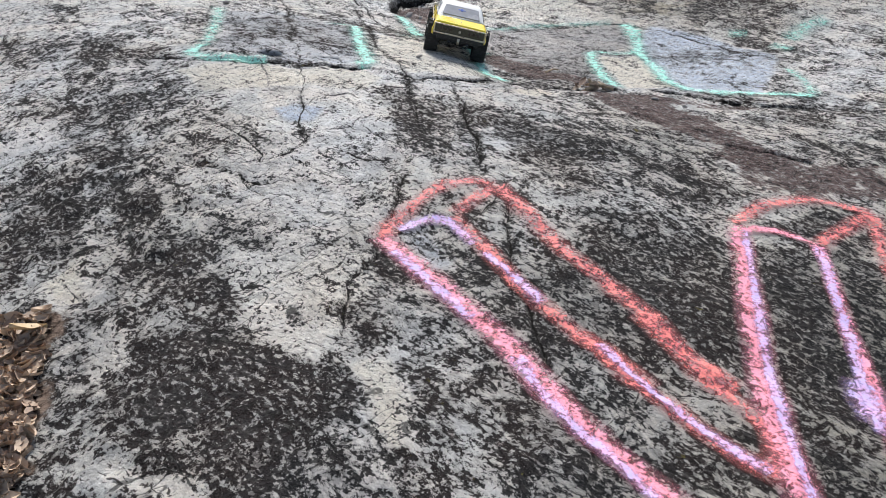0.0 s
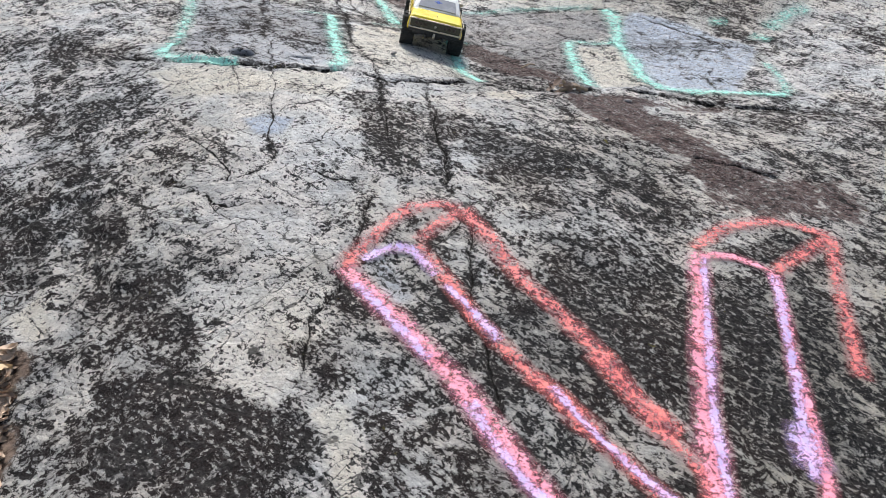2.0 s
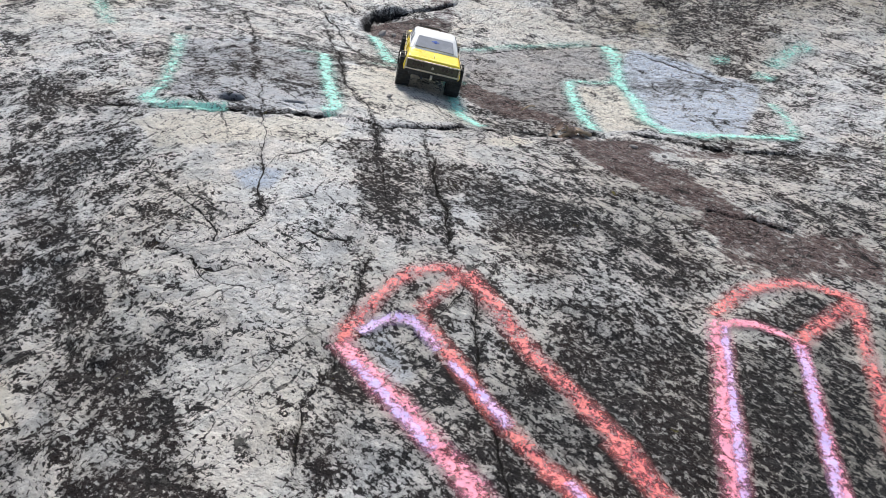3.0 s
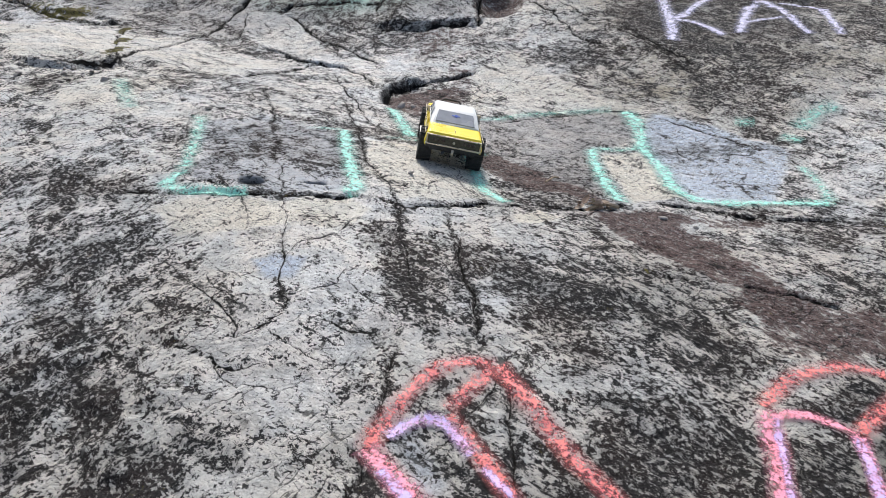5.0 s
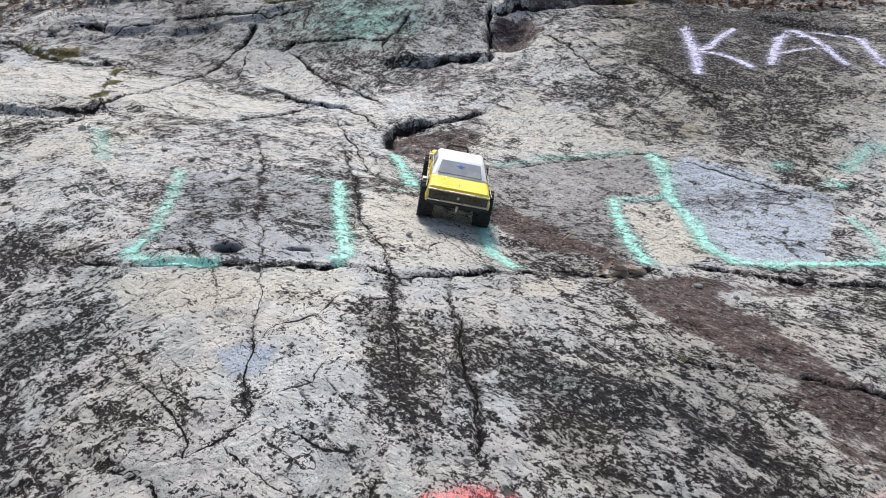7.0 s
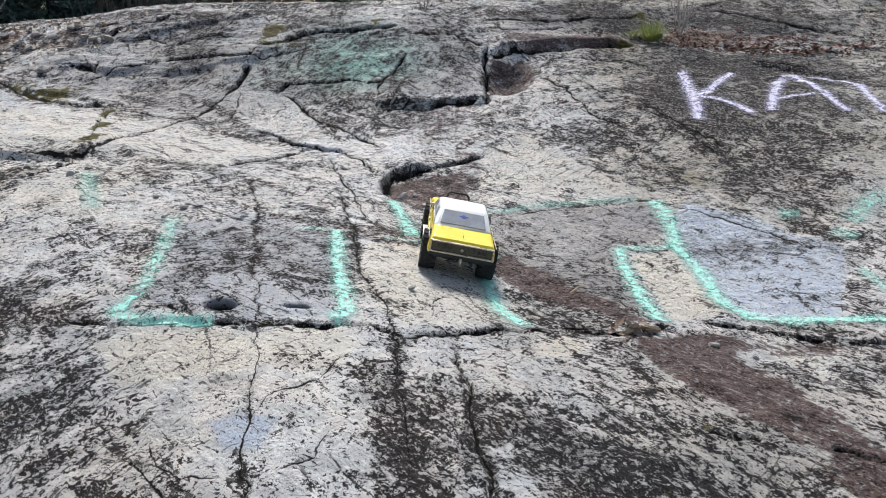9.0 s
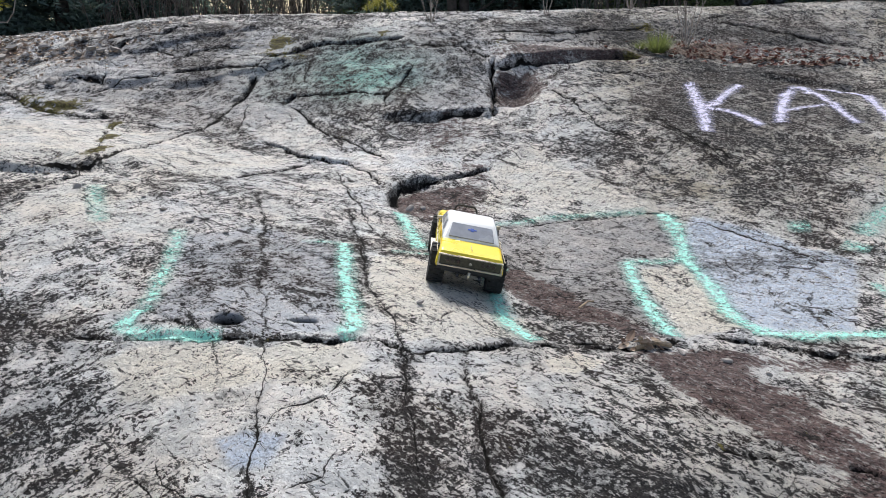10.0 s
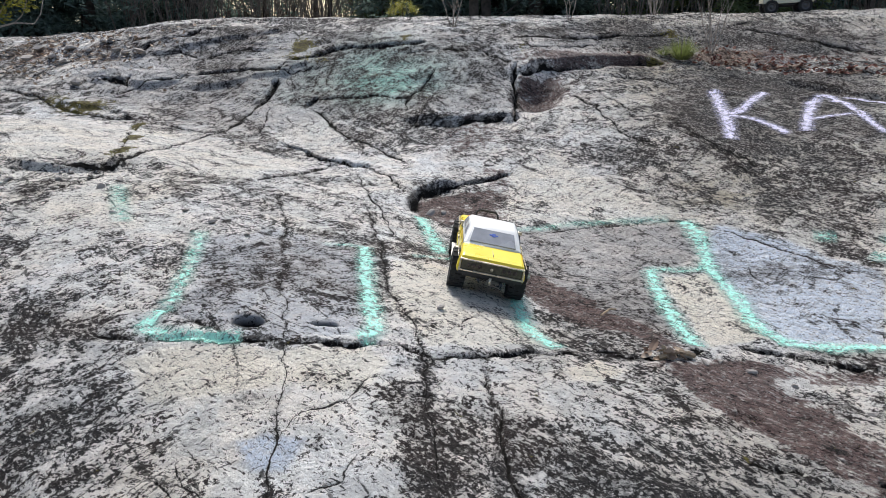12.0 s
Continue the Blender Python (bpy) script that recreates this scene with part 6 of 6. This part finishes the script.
def bare_tree(x, y, tall, radius, lean, rng, material=BARK):
    ob = tagged(thing("bare_tree", pose(x, y, height(x, y))), "leafless grey-barked tree behind the ridge", "tree", "trees behind the ridge")
    pts = [Vector((lean * t, 0.1 * math.sin(3 * t), -0.3 + (tall + 0.3) * t)) for t in (0, 0.3, 0.6, 1.0)]
    part("trunk", tube(pts, [radius * 1.2, radius, radius * 0.65, 0.006], 8), material, ob, "", True)
    for _ in range(12):
        bm = bmesh.new()
        t = rng.uniform(0.06, 0.95)
        p = pts[0].lerp(pts[3], t)
        a = rng.uniform(0, 2 * math.pi)
        n = rng.uniform(0.4, 0.9) * (1.2 - t)
        e = p + Vector((math.cos(a) * n, math.sin(a) * n, n * rng.uniform(0.2, 0.9)))
        add_tube(bm, [p, (p + e) / 2 + Vector((0, 0, -0.03)), e], [radius * 0.35, radius * 0.22, 0.003], 4)
        for _ in range(4):
            q = p.lerp(e, rng.uniform(0.35, 1))
            f = q + Vector((rng.gauss(0, 0.15), rng.gauss(0, 0.15), rng.uniform(0.05, 0.3)))
            add_tube(bm, [q, (q + f) / 2, f], [0.006, 0.004, 0.002], 3)
        part("limb", bm, material, ob)
    return ob


def brush(x, y, r, tall, rng):
    ob = tagged(thing("brushwood", pose(x, y, height(x, y))), "tangle of leafless brown brushwood behind the ridge", "shrub", "brush behind the ridge")
    bm = bmesh.new()
    for _ in range(70):
        a, q = rng.uniform(0, 2 * math.pi), rng.random() ** 0.5 * r
        p = Vector((q * math.cos(a), q * math.sin(a), -0.05))
        e = p + Vector((rng.gauss(0, 0.25), rng.gauss(0, 0.25), tall * rng.uniform(0.5, 1.0)))
        m = (p + e) / 2 + Vector((rng.gauss(0, 0.05), rng.gauss(0, 0.05), 0))
        add_tube(bm, [p, m, e], [0.008, 0.006, 0.002], 3, False)
        for _ in range(3):
            s = m.lerp(e, rng.random())
            add_tube(bm, [s, s + Vector((rng.gauss(0, 0.12), rng.gauss(0, 0.12), rng.uniform(0.05, 0.25)))], [0.004, 0.0015], 3, False)
    part("stem_tangle", bm, BRUSH_BARK, ob)


def leafy_sapling(x, y):
    """A young tree at the rock's shoulder, one limb reaching over the view."""
    ob = tagged(thing("sapling", Matrix()), "young tree with a bare pale limb and yellow-green leaves", "tree")
    z = height(x, y)
    part("trunk", tube([(x, y, z - 0.2), (x + 0.03, y, z + 0.5), (x, y, z + 1.2), (x + 0.05, y, z + 2.2)], [0.035, 0.03, 0.022, 0.006], 8), PALE_BARK, ob, "", True)
    limb = [(x, y, z + 0.55), (-4.30, 7.62, 1.03), (-4.01, 7.6, 1.09), (-3.83, 7.6, 1.08), (-3.76, 7.6, 1.16), (-3.71, 7.6, 1.30), (-3.68, 7.6, 1.52)]
    bm = tube(limb, [0.014, 0.011, 0.008, 0.006, 0.005, 0.004, 0.002], 6)
    add_tube(bm, [(-4.01, 7.6, 1.09), (-3.92, 7.58, 1.15), (-3.86, 7.58, 1.26), (-3.86, 7.58, 1.42)], [0.005, 0.004, 0.003, 0.001], 5)
    add_tube(bm, [(-4.30, 7.62, 1.03), (-4.15, 7.6, 1.14), (-4.05, 7.6, 1.28), (-4.0, 7.6, 1.45)], [0.006, 0.005, 0.003, 0.001], 5)
    part("limb", bm, PALE_BARK, ob, "bare pale limb")
    leaves = bmesh.new()
    for cx, cz in ((-3.98, 1.26), (-3.90, 1.32), (-4.10, 1.16), (-4.05, 1.30), (-3.88, 1.22), (-4.2, 1.22), (-4.0, 1.42), (-4.25, 1.4)):
        for _ in range(38):
            p = Vector((cx + rng.gauss(0, 0.045), 7.6 + rng.gauss(0, 0.06), cz + rng.gauss(0, 0.04)))
            add_leaf(leaves, p, rng.uniform(0.025, 0.045), rng.uniform(0, 6.3), rng.uniform(-1, 1), rng.uniform(-1, 1), rng)
    tagged(part("leaf_spray", leaves, SEEDLING, ob), "small yellow-green leaves", kind="stuff")


rng = random.Random(21)
leafy_sapling(-4.75, 7.7)
DARK_FIR, LIGHT_FIR = "dark green conifer with boughs down to the ground", "light green conifer with boughs down to the ground"
kinds = [conifer(5.2, 1.5, NEEDLES, DARK_FIR, rng), conifer(4.2, 1.3, NEEDLES, DARK_FIR, rng), conifer(4.6, 1.4, NEEDLES_LIGHT, LIGHT_FIR, rng)]
stands = [(-8.2, 10.2, 0), (-6.6, 9.4, 1), (-5.4, 10.4, 0), (-4.3, 9.6, 1), (-3.5, 10.8, 0), (-7.4, 12.2, 0), (-5.0, 12.6, 0), (-0.9, 11.6, 2), (0.3, 11.2, 0), (1.4, 11.8, 1), (2.3, 10.9, 0), (3.3, 11.6, 1), (4.2, 11.0, 0), (5.2, 11.8, 1), (6.3, 11.2, 0), (7.5, 12.0, 0), (-1.5, 14.2, 2), (0.2, 14.0, 0), (2.0, 14.2, 0), (3.8, 14.0, 0), (5.8, 14.2, 0), (8.6, 13.6, 1), (-9.6, 12.0, 0), (9.6, 11.6, 0), (2.9, 9.7, 2), (-10.5, 9.6, 0), (-7.6, 9.0, 0), (-5.9, 8.9, 1), (-4.9, 9.2, 0), (-6.2, 11.2, 0), (-4.2, 11.4, 0), (-8.6, 13.8, 0), (-6.2, 14.2, 0), (-0.4, 12.6, 0), (0.9, 12.8, 0), (-1.2, 12.9, 1), (2.6, 12.6, 0), (4.6, 12.6, 0), (6.8, 13.0, 0), (-0.6, 10.6, 1), (0.8, 10.4, 0), (3.2, 10.2, 1)]
for n, (x, y, k) in enumerate(stands):
    m = pose(x, y, height(x, y) - 0.05, 0, 0, rng.uniform(0, 360))
    if kinds[k].get("placed"):
        copy_thing(kinds[k], m)
    else:
        kinds[k].matrix_world, kinds[k]["placed"] = m, 1
for x, y, tall, radius, lean in ((0.05, 9.2, 6, 0.045, 0.1), (0.22, 9.6, 6, 0.05, -0.2), (-1.75, 10.5, 5, 0.025, 0.3), (2.6, 9.4, 5, 0.02, 0.1), (-2.7, 11, 5, 0.03, -0.3), (-2.2, 12.0, 6, 0.03, 0.2), (-3.0, 12.5, 6, 0.035, 0.1), (3.9, 11, 6, 0.05, 0.2), (4.9, 10.6, 5, 0.03, -0.1), (-2.5, 10.2, 4, 0.02, 0.3)):
    bare_tree(x, y, tall, radius, lean, rng)
for x, y in ((-2.9, 10.0), (-2.2, 10.4), (-3.4, 9.6), (-1.7, 10.9), (5.2, 9.8), (4.2, 10.2), (-2.6, 11.5), (2.0, 9.6)):
    brush(x, y, 0.7, 1.5, rng)
